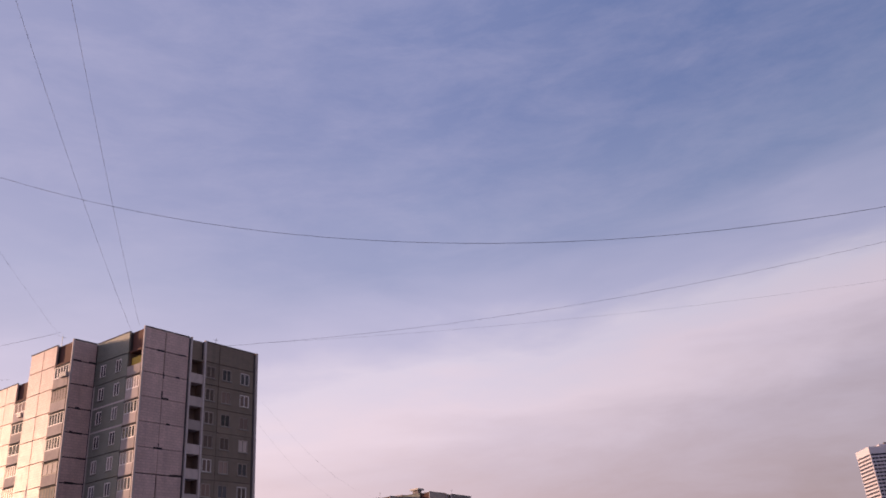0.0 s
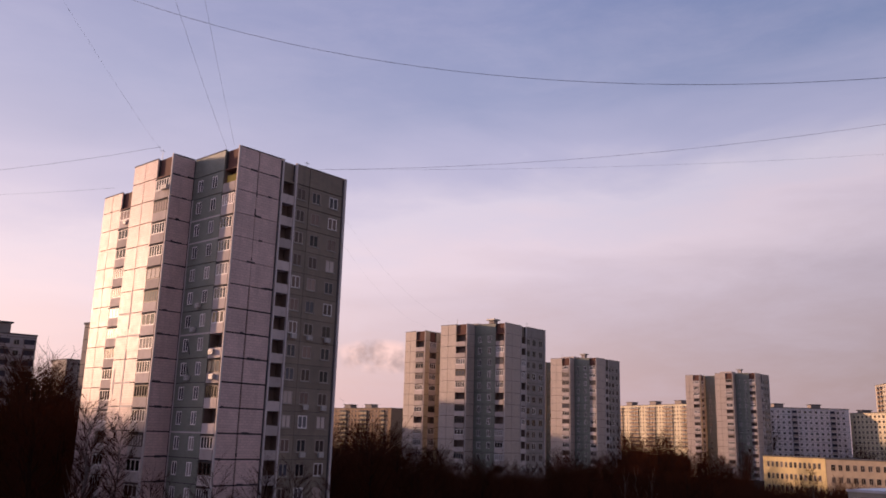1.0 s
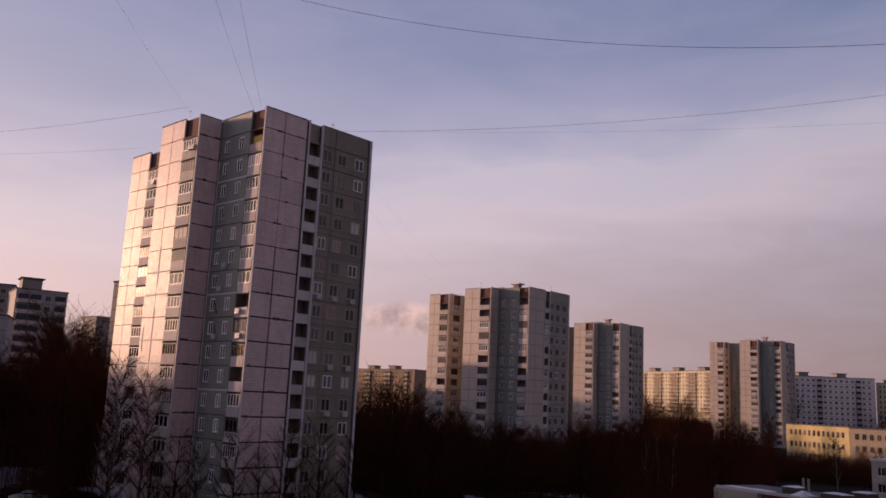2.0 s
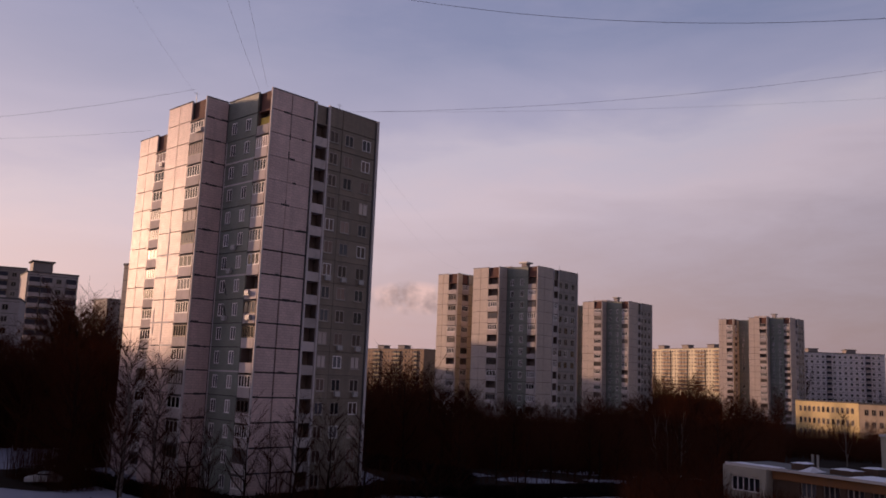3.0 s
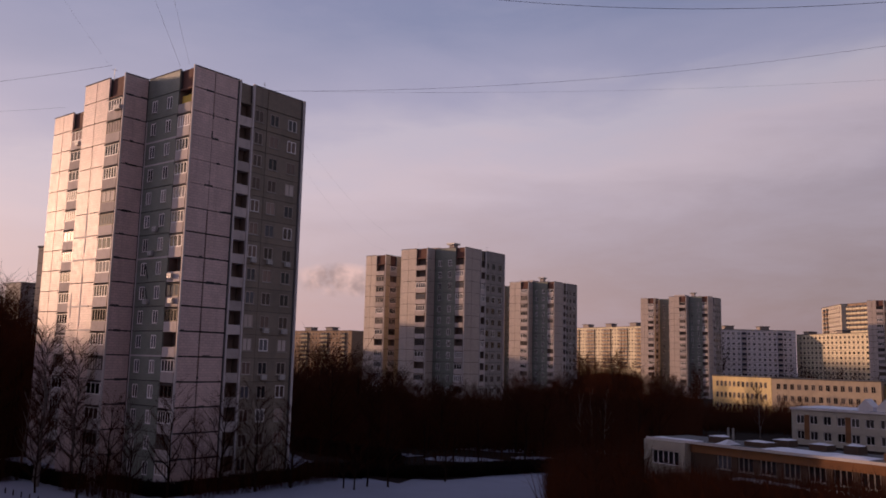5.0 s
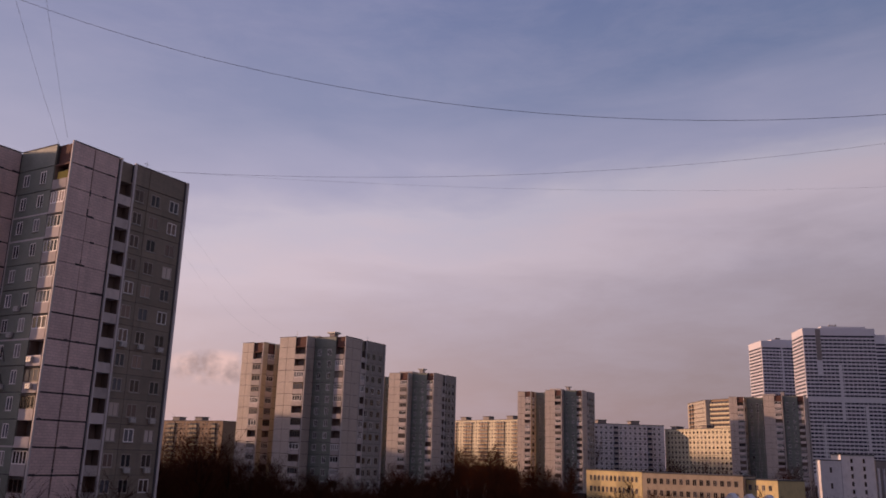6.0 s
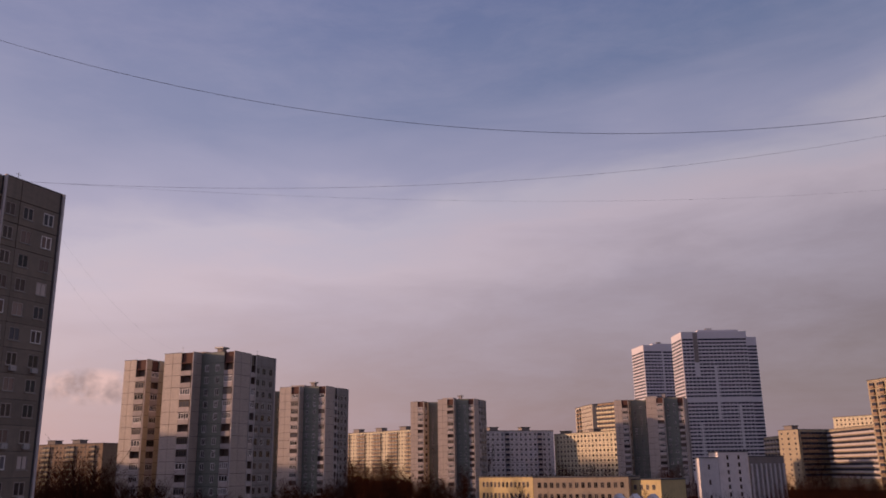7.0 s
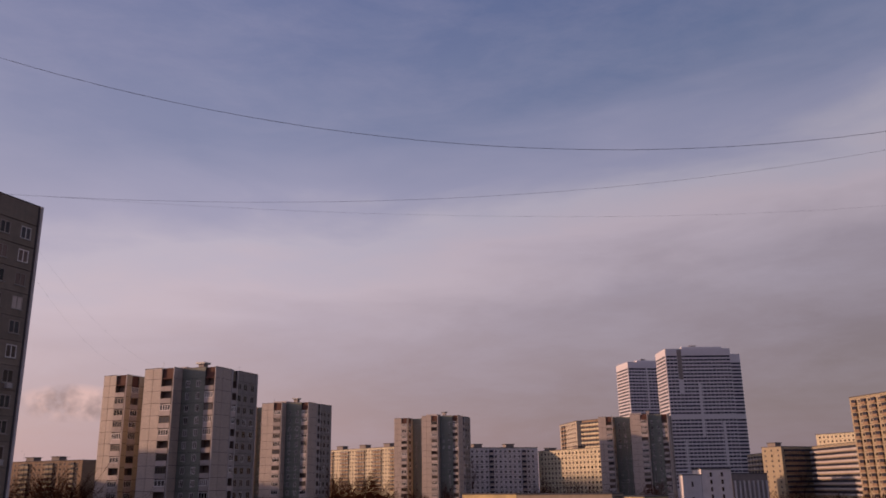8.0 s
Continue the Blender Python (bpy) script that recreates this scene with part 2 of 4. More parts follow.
# ---- mesh helpers ----
class Build:
    """Collects boxes and prisms into one mesh; slot numbers choose among the materials."""

    def __init__(self):
        self.v, self.f, self.m = [], [], []

    def box(self, x0, x1, y0, y1, z0, z1, slot=0):
        n = len(self.v)
        self.v += [(x, y, z) for z in (z0, z1) for y in (y0, y1) for x in (x0, x1)]
        for q in ((0, 2, 3, 1), (4, 5, 7, 6), (0, 1, 5, 4), (2, 6, 7, 3), (0, 4, 6, 2), (1, 3, 7, 5)):
            self.f.append(tuple(n + i for i in q))
            self.m.append(slot)
        return self

    def tube(self, a, b, ra, rb, sides=4, slot=0):
        a, b = Vector(a), Vector(b)
        d = (b - a).normalized()
        p = d.orthogonal().normalized()
        q = d.cross(p)
        n = len(self.v)
        for c, r in ((a, ra), (b, rb)):
            for i in range(sides):
                w = 2 * math.pi * i / sides
                self.v.append(tuple(c + (p * math.cos(w) + q * math.sin(w)) * r))
        for i in range(sides):
            j = (i + 1) % sides
            self.f.append((n + i, n + j, n + sides + j, n + sides + i))
            self.m.append(slot)
        return self

    def prism(self, outline, z0, z1, slot=0):
        """A closed plan outline (counter-clockwise) drawn up from z0 to z1."""
        n, k = len(self.v), len(outline)
        self.v += [(x, y, z0) for x, y in outline] + [(x, y, z1) for x, y in outline]
        for i in range(k):
            j = (i + 1) % k
            self.f.append((n + i, n + j, n + k + j, n + k + i))
            self.m.append(slot)
        self.f += [tuple(range(n + k, n + 2 * k)), tuple(range(n + k - 1, n - 1, -1))]
        self.m += [slot, slot]
        return self

    def mesh(self, name, *mats):
        me = bpy.data.meshes.new(name)
        me.from_pydata(self.v, [], self.f)
        for m in mats:
            me.materials.append(M[m])
        me.polygons.foreach_set("material_index", self.m)
        me.update()
        return me


def empty(name, m, label="", category="", group="", kind=""):
    ob = new(name)
    ob.empty_display_size = 0.5
    ob.matrix_world = m
    return tagged(ob, label, category, group, kind)


def part(name, me, parent, m=None, label=""):
    ob = new(name, me)
    ob.parent = parent
    if m is not None:
        ob.matrix_basis = m
    return tagged(ob, label)


# ---- window and panel pieces, shared by all the houses; local x runs along the wall, -y looks out ----
PIECES = {}


def piece(key, make):
    if key not in PIECES:
        PIECES[key] = make()
    return PIECES[key]


def slab(w, h, holes, y0, y1, edge=0.0, x_from=0.0):
    """One connected slab with rectangular openings (x, z, width, height)."""
    b = Build()
    xs = sorted({x_from + edge, x_from + w - edge, *(q for x, z, ww, hh in holes for q in (x, x + ww))})
    zs = sorted({edge, h - edge, *(q for x, z, ww, hh in holes for q in (z, z + hh))})
    nx, nz = len(xs), len(zs)
    b.v = [(x, y, z) for y in (y0, y1) for z in zs for x in xs]

    def solid(i, k):
        if not (0 <= i < nx - 1 and 0 <= k < nz - 1):
            return False
        cx, cz = (xs[i] + xs[i + 1]) / 2, (zs[k] + zs[k + 1]) / 2
        return not any(x < cx < x + ww and z < cz < z + hh for x, z, ww, hh in holes)

    def at(i, k, back):
        return back * nx * nz + k * nx + i
    for i in range(nx - 1):
        for k in range(nz - 1):
            if not solid(i, k):
                continue
            b.f.append((at(i, k, 0), at(i + 1, k, 0), at(i + 1, k + 1, 0), at(i, k + 1, 0)))
            b.f.append((at(i, k, 1), at(i, k + 1, 1), at(i + 1, k + 1, 1), at(i + 1, k, 1)))
            if not solid(i - 1, k):
                b.f.append((at(i, k, 1), at(i, k, 0), at(i, k + 1, 0), at(i, k + 1, 1)))
            if not solid(i + 1, k):
                b.f.append((at(i + 1, k, 0), at(i + 1, k, 1), at(i + 1, k + 1, 1), at(i + 1, k + 1, 0)))
            if not solid(i, k - 1):
                b.f.append((at(i, k, 0), at(i, k, 1), at(i + 1, k, 1), at(i + 1, k, 0)))
            if not solid(i, k + 1):
                b.f.append((at(i, k + 1, 1), at(i, k + 1, 0), at(i + 1, k + 1, 0), at(i + 1, k + 1, 1)))
    b.m = [0] * len(b.f)
    return b


def lights(w, h, bars, t, x_from, z_from=0.0):
    """The openings of a casement with that many lights side by side."""
    each = (w - t * (bars + 1)) / bars
    return [(x_from + t + i * (each + t), z_from + t, each, h - 2 * t) for i in range(bars)]


def window_frame_mesh(w, h, bars, mat="frame"):
    return piece(("frame", w, h, bars, mat), lambda: slab(w, h, lights(w, h, bars, 0.11, -w / 2), -0.05, 0.04, 0.0, -w / 2).mesh("window_frame", mat))


def pane_mesh(w, h, glass="glass"):
    return piece(("pane", w, h, glass), lambda: Build().box(-w / 2 + 0.02, w / 2 - 0.02, 0.0, 0.03, 0.02, h - 0.02).mesh("pane", glass))


def sill_mesh(w):
    return piece(("sill", w), lambda: Build().box(-w / 2 - 0.06, w / 2 + 0.06, -0.2, -0.05, -0.06, -0.004).mesh("sill", "metal"))


def add_window(parent, m, w, h, bars=2, fine=True, mat="frame", glass="glass"):
    if fine:
        win = part("window", window_frame_mesh(w, h, bars, mat), parent, m)
        part("pane", pane_mesh(w, h, glass), win)
        part("sill", sill_mesh(w), win)
        return win

    def make():
        b = slab(w, h, lights(w, h, bars, 0.09, -w / 2), -0.05, 0.04, 0.0, -w / 2)
        b.box(-w / 2 + 0.02, w / 2 - 0.02, 0.0, 0.03, 0.02, h - 0.02, 1)
        return b.mesh("window", mat, "glass_dark")
    return part("window", piece(("far", w, h, bars, mat), make), parent, m)


def panel_mesh(w, h, holes, mat, depth=0.2, edge=0.07):
    return piece(("panel", w, h, tuple(holes), mat, depth, edge), lambda: slab(w, h, holes, -depth, 0.0, edge).mesh("panel", mat))


# ---- the panel towers ----
FLOOR_H, PLINTH, ATTIC = 2.865, 0.46, 2.55
T = 0.2   # thickness of the panels


def outline_core(b_end, c_end):
    """The plan of a tower, in metres from its near corner: x along the long side, y along the stepped side."""
    t = T
    return [(t, t), (6.7, t), (6.7, 1.4), (8.7, 1.4), (8.7, t), (17.3 - t, t), (17.3 - t, c_end), (2 + t, c_end),
            (2 + t, 31.6), (3.4, 31.6), (3.4, 28.7), (2 + t, 28.7), (2 + t, 28.3 + t), (4.0, 28.3 + t), (4.0, 29.7), (6.6, 29.7), (6.6, 28.3 + t), (9, 28.3 + t), (9, b_end - t), (-3.2 + t, b_end - t),
            (-3.2 + t, 13.0), (-1.8, 13.0), (-1.8, 9.9), (-3.2 + t, 9.9), (-3.2 + t, 9.5 + t), (t, 9.5 + t),
            (t, 2.85), (1.4, 2.85), (1.4, 0.35), (t, 0.35)]


def loggia(parent, m, w, style, rng, fine, mat=None, bars=None):
    """One balcony bay: floor with parapet and, by style, glazing. Local x from 0 to w, -y out."""
    def bay_mesh():
        b = Build()
        side = [(-0.12, 1.05), (-0.12, -0.12), (1.15, -0.12), (1.15, 0.0), (0.0, 0.0), (0.0, 1.05)]
        b.v = [(x, y, z) for x in (0.0, w) for y, z in side]
        b.f = [(0, 1, 7, 6), (1, 2, 8, 7), (2, 3, 9, 8), (3, 4, 10, 9), (4, 5, 11, 10), (5, 0, 6, 11), (0, 5, 4, 1), (1, 4, 3, 2), (6, 7, 10, 11), (7, 8, 9, 10)]
        b.m = [0] * len(b.f)
        return b.mesh("loggia", "concrete")
    bay = part("loggia", piece(("bay", w), bay_mesh), parent, m)
    if style == "open":
        return bay
    bars = bars or rng.choice((3, 4, 4, 5))
    mat = mat or rng.choice(("frame", "frame", "frame", "frame", "frame_dark") if fine else ("frame", "frame", "frame", "frame_old", "frame_dark"))
    h = 1.45
    frame_me = piece(("gframe", w, bars, mat), lambda: slab(w - 0.04, h, lights(w - 0.04, h, bars, 0.13, 0.02), -0.10, -0.03, 0.0, 0.02).mesh("glazing_frame", mat))
    frame_ob = part("glazing_frame", frame_me, bay, pose(0, 0, 1.054))
    shade = rng.choice(("glass_pale", "glass_pale", "glass", "glass_dark", "glass_dark") if fine else ("glass", "glass_dark", "glass_dark"))
    part("pane", piece(("gpane", w, shade), lambda: Build().box(0.05, w - 0.05, -0.075, -0.05, 1.08, 1.05 + 1.42).mesh("pane", shade)), bay)
    if fine:
        part("canopy", piece(("canopy", w), lambda: Build().box(-0.06, w + 0.06, -0.26, -0.02, 2.51, 2.58).mesh("canopy", "roof")), bay)
    return bay


def seam_width(fine, x, y, level):
    """Half the width of the tarred joint round a panel; the newest tar lies on the lower floors of the near wall."""
    if not fine:
        return 0.045
    if (x, y) == (0, 0):
        return 0.095 if level < 11 else 0.03 if level < 15 else 0.06
    if (x, y) == (-3.2, 9.5):
        return 0.075
    if (x, y) == (8.9, 0) and level < 14:
        return 0.022
    return 0.05


def tower(m, floors, label, group, fine, seed, b_end=18.2, c_end=35.6):
    rng = random.Random(seed)
    top = PLINTH + floors * FLOOR_H
    roof = top + ATTIC
    house = empty("apartment_tower", m, label, "apartment building", group)
    core = Build().prism(outline_core(b_end, c_end), 0.0, roof - 0.25)
    part("core", core.mesh("core", "joint"), house)
    for x0, x1, y0, y1 in ((0.1, 6.7, 0.1, 0.5), (8.7, 17.2, 0.1, 0.5), (0.1, 0.5, 2.85, 9.5), (-3.1, -2.7, 9.6, b_end - 0.1), (2.1, 2.5, 28.4, c_end - 0.1)):
        part("plinth", Build().box(x0, x1, y0, y1, 0, PLINTH).mesh("plinth", "concrete"), house)
    levels = [(PLINTH + i * FLOOR_H, FLOOR_H) for i in range(floors)] + [(top, ATTIC)]
    # (start, facing, [(offset, width, holes)], material): facing turns local x along the wall
    win_h = 1.55
    walls = [
        ((0, 0), 0, [(0.0, 2.95, 0), (2.95, 3.6, 0)], "tile"),
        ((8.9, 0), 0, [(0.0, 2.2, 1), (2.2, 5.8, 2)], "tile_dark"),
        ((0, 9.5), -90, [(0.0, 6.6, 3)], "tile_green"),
        ((-3.2, 9.5), 0, [(0.0, 3.2, 0)], "tile"),
        ((-3.2, b_end), -90, [(0.0, (b_end - 13.0) / 2, 0), ((b_end - 13.0) / 2, (b_end - 13.0) / 2, 0)], "tile"),
        ((2.0, c_end), -90, [(0.0, (c_end - 31.6) / 2, 0), ((c_end - 31.6) / 2, (c_end - 31.6) / 2, 0)], "tile"),
        # far towers: bounced sunlight is painted into these two recess walls
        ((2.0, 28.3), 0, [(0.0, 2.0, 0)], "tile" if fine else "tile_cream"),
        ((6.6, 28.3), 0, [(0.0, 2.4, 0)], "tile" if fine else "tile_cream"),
        ((9.0, b_end), 180, [(0.0, 6.0, 0), (6.0, 6.2, 0)], "tile"),
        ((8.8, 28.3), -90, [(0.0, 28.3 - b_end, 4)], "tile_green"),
        ((17.3, 0), 90, [(c_end / 4 * i, c_end / 4, 0) for i in range(4)], "tile"),
        ((17.3, c_end), 180, [(0, 7.6, 0), (7.6, 7.7, 0)], "tile"),
    ]
    openings = {0: [], 1: [(0.25, 1.4)], 2: [(0.55, 1.45), (3.5, 1.5)], 3: [(1.1, 1.1), (4.2, 1.1)], 4: [(1.6, 1.2), (4.6, 1.2), (7.4, 1.2)]}
    joined = {}
    if not fine:
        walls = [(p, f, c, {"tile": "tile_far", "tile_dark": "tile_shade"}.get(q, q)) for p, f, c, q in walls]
    for (x, y), facing, cols, mat in walls:
        base = pose(x, y, 0, 0, 0, facing)
        for off, w, kind in cols:
            for li, (z, h) in enumerate(levels):
                attic = li == len(levels) - 1
                holes = [] if attic else [(a, 0.85, ww, win_h) for a, ww in openings[kind]]
                me = panel_mesh(w, h, holes, mat, 0.2, seam_width(fine, x, y, li))
                at = base @ pose(off, T, z)
                if fine:
                    part("panel", me, house, at)
                else:
                    joined.setdefault(mat, []).append((me, at))
                for a, zz, ww, hh in holes:
                    add_window(house, base @ pose(off + a + ww / 2, 0.07, z + zz), ww, hh, 2, fine, "frame_old" if kind in (1, 2) and rng.random() < 0.88 else "frame", "glass_pale" if kind in (1, 2) and rng.random() < 0.6 else "glass")
    for mat, pieces in joined.items():
        v, f, n = [], [], 0
        for me, at in pieces:
            v += [tuple(at @ p.co) for p in me.vertices]
            f += [tuple(i + n for i in p.vertices) for p in me.polygons]
            n = len(v)
        me = bpy.data.meshes.new("panels")
        me.from_pydata(v, [], f)
        me.materials.append(M[mat])
        tagged(part("panel_cladding", me, house), kind="stuff")
    # loggia stacks
    stacks = [((0.0, 2.85), -90, 2.5), ((-3.2, 13.0), -90, 3.1), ((2.0, 31.6), -90, 2.9), ((6.7, 0.0), 0, 2.0), ((4.0, 28.3), 0, 2.6)]
    for k, ((x, y), facing, w) in enumerate(stacks):
        for i in range(floors):
            style = "open" if (k == 3 and (fine or rng.random() < 0.5)) or rng.random() < (0.05 if fine else 0.2) or (fine and k == 0 and i == floors - 1) else "glazed"
            loggia(house, pose(x, y, PLINTH + i * FLOOR_H, 0, 0, facing) @ pose(0, 0.1, 0), w, style, rng, fine)
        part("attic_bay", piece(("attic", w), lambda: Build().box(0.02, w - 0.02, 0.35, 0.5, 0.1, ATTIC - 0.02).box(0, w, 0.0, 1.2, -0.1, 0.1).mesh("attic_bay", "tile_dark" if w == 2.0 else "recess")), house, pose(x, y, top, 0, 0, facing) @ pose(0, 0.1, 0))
        # back and sides of the bays, coloured as dim as their shade
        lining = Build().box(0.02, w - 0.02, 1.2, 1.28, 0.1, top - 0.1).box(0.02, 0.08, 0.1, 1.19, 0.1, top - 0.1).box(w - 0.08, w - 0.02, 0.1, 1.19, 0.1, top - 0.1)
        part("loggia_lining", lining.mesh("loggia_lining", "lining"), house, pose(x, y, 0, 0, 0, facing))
    # light fins at the corners and beside the loggias
    fins = [(-0.06, 0.14, -0.06, 0.14), (6.52, 6.74, -0.18, 0.1), (8.66, 8.92, -0.18, 0.1), (17.0, 17.34, -0.16, 0.1), (-3.26, -3.06, 9.44, 9.64), (1.94, 2.14, 28.24, 28.44)]
    for x0, x1, y0, y1 in fins:
        part("fin", Build().box(x0, x1, y0, y1, 0.1, roof + 0.06).mesh("fin", "trim"), house)
    for x0, x1, y0, y1 in ((0.15, 6.45, -0.05, 0.2), (8.93, 17.0, -0.05, 0.2), (-0.05, 0.2, 2.85, 9.45), (-3.05, 0, 9.45, 9.7), (-3.25, -3.0, 13.0, b_end + 0.05), (1.95, 2.2, 31.6, c_end + 0.05), (2.2, 9.0, 28.25, 28.5), (-3.0, 9.0, b_end - 0.2, b_end + 0.05), (17.1, 17.35, 0.12, c_end + 0.05)):
        part("roof_edge", Build().box(x0, x1, y0, y1, roof, roof + 0.08).mesh("roof_edge", "roof"), house)
    part("roof", Build().prism(outline_core(b_end, c_end), roof - 0.24, roof - 0.05).mesh("roof", "roof"), house)
    # lift house with a small hood, and aerials
    hut = part("lift_house", Build().box(7, 12, 14, 20, roof - 0.1, roof + 1.6).mesh("lift_house", "concrete"), house)
    part("vent_shaft", Build().box(8.4, 10.0, 10.0, 11.6, roof - 0.1, roof + 2.3).mesh("vent_shaft", "concrete"), hut)
    part("hood", Build().box(7.9, 10.5, 9.5, 12.1, roof + 2.3, roof + 2.7).mesh("hood", "metal"), hut)
    for x, y, h in ((-2.6, 13.2, 1.5), (12, 2, 1.6), (6.0, 6.0, 1.2)):
        part("aerial", Build().tube((x, y, roof - 0.1), (x, y, roof + h), 0.04, 0.03).tube((x - 0.4, y, roof + h * 0.85), (x + 0.4, y, roof + h * 0.85), 0.025, 0.025).mesh("aerial", "metal"), house)
    if fine:
        dress(house, top, rng)
    return house


def dress(house, top, rng):
    """Air conditioners, dishes, blinds and tarred seams of the near tower."""
    unit = Build().box(-0.4, 0.4, -0.42, -0.08, 0, 0.55).mesh("air_conditioner", "white")
    fan = Build().tube((0.1, -0.425, 0.28), (0.1, -0.44, 0.28), 0.2, 0.2, 10).mesh("fan_grille", "joint")

    def cool(x, y, z, facing):
        ob = part("air_conditioner", unit, house, pose(x, y, z, 0, 0, facing))
        part("fan_grille", fan, ob)
    for x, k in ((12.45, 6), (12.45, 9), (15.4, 6), (9.9, 9), (15.4, 9), (12.45, 4), (15.4, 4)):
        cool(x, 0, PLINTH + FLOOR_H * k + 0.25, 0)
    for y, k in ((1.4, 7), (1.9, 8), (6.5, 7), (6.2, 9), (5.6, 10)):
        cool(0, y, PLINTH + FLOOR_H * k + 0.3, -90)
    for y, k in ((10.2, 15), (10.8, 15)):
        cool(-3.2, y, PLINTH + FLOOR_H * k + 0.9, -90)
    cool(2.0, 29.4, PLINTH + FLOOR_H * 15 + 0.3, -90)
    # slack hoses that hang down the green wall
    for y, k in ((6.4, 7), (6.7, 8)):
        z = PLINTH + FLOOR_H * k + 0.5
        part("hose", Build().tube((-0.05, y, z), (-0.12, y + 0.6, z + 1.6), 0.05, 0.05).mesh("hose", "joint"), house)
    # an ochre-painted balcony under the roof and a green sheet hung behind glass
    part("painted_back_wall", Build().box(0.45, 0.6, 0.4, 2.8, top - 2.7, top - 0.7).mesh("painted_back_wall", "yellow"), house, label="ochre-painted balcony wall")
    part("green_blind", Build().box(-3.16, -3.13, 10.0, 12.9, PLINTH + FLOOR_H * 5 + 1.1, PLINTH + FLOOR_H * 5 + 2.4).mesh("green_blind", "green_cloth"), house, label="pale green sheet in a balcony window")
    # dark sealed joints beside the upright fins
    for x0, x1 in ((6.30, 6.50), (8.94, 9.06), (16.72, 16.98)):
        part("dark_seam", Build().box(x0, x1, -0.022, -0.003, PLINTH, top + ATTIC - 0.1).mesh("dark_seam", "joint"), house)
    # pale repainted seams on the green recess
    for k in (5, 9, 13, 14):
        part("pale_seam", Build().box(-0.03, -0.004, 2.9, 9.45, PLINTH + FLOOR_H * k - 0.09, PLINTH + FLOOR_H * k + 0.09).mesh("pale_seam", "trim"), house)
    part("pale_seam", Build().box(-0.03, -0.004, 9.2, 9.42, PLINTH, PLINTH + FLOOR_H * 15).mesh("pale_seam", "trim"), house)
    # pale filler over the seams of the sunlit flank
    for k, y0, y1 in ((6, 13.1, 16.0), (7, 14.0, 18.6), (9, 13.1, 18.6), (10, 15.0, 18.6)):
        part("pale_seam", Build().box(-3.23, -3.204, y0, y1, PLINTH + FLOOR_H * k - 0.11, PLINTH + FLOOR_H * k + 0.11).mesh("pale_seam", "trim"), house)
    for k0, k1, y in ((6.2, 8.4, 15.95), (9.3, 11.2, 15.95), (6.5, 7.6, 18.2)):
        part("pale_seam", Build().box(-3.229, -3.203, y - 0.12, y + 0.12, PLINTH + FLOOR_H * k0, PLINTH + FLOOR_H * k1).mesh("pale_seam", "trim"), house)
    # tar along the upright joint of the near wall
    for k in range(0, 16, 2):
        for _ in range(rng.randint(0, 2)):
            z = PLINTH + FLOOR_H * (k + rng.random())
            part("tar_smear", Build().box(2.95 - rng.uniform(0.04, 0.13), 2.95 + rng.uniform(0.04, 0.13), -0.014, -0.004, z, z + rng.uniform(0.3, 1.6)).mesh("tar_smear", "joint"), house)
    # tar smeared over leaking seams, in short ragged runs
    for x0, x1, y0, y1, facing, first, count in ((0.1, 6.3, 0.0, 0.0, 0, 0, 17), (-3.1, -0.1, 9.5, 9.5, 0, 0, 17)):
        for k in range(first, first + count):
            z = PLINTH + FLOOR_H * (k if k < 17 else 16)
            for _ in range(rng.randint(1, 3)):
                x, w = rng.uniform(x0, x1 - 0.7), rng.uniform(0.3, 1.3)
                w = min(w, x1 - x)
                part("tar_smear", Build().box(x, x + w, y0 - 0.012, y0 - 0.003, z - rng.uniform(0.04, 0.14), z + rng.uniform(0.05, 0.2)).mesh("tar_smear", "joint"), house)


def polar(az, dist, z=0.0):
    return dist * math.sin(radians(az)), dist * math.cos(radians(az)), z


GRID = 54.6   # the quarter's street grid: turn of the towers about z
tower(pose(-34.43, 95.48, 0, 0, 0, GRID), 16, "sixteen-storey panel tower clad in pale pink-grey tile, sunlit flank", "panel towers", True, 1, 18.9, 36.95)
tower(pose(-5.04, 207.6, 0, 0, 0, GRID), 14, "panel tower of pale tile with green-grey recess, lower floors in shade", "panel towers", False, 2)


def tower_by_right_corner(az, dist, floors, seed):
    x, y, _ = polar(az, dist)
    ux, uy = math.cos(radians(GRID)), math.sin(radians(GRID))
    return tower(pose(x - 17.3 * ux, y - 17.3 * uy, 0, 0, 0, GRID), floors, "distant panel tower of pale tile above bare trees", "panel towers", False, seed)


tower_by_right_corner(6.165, 336.7, 15, 3)
tower_by_right_corner(15.42, 439, 16, 4)
tower_by_right_corner(28.58, 465, 16, 5)


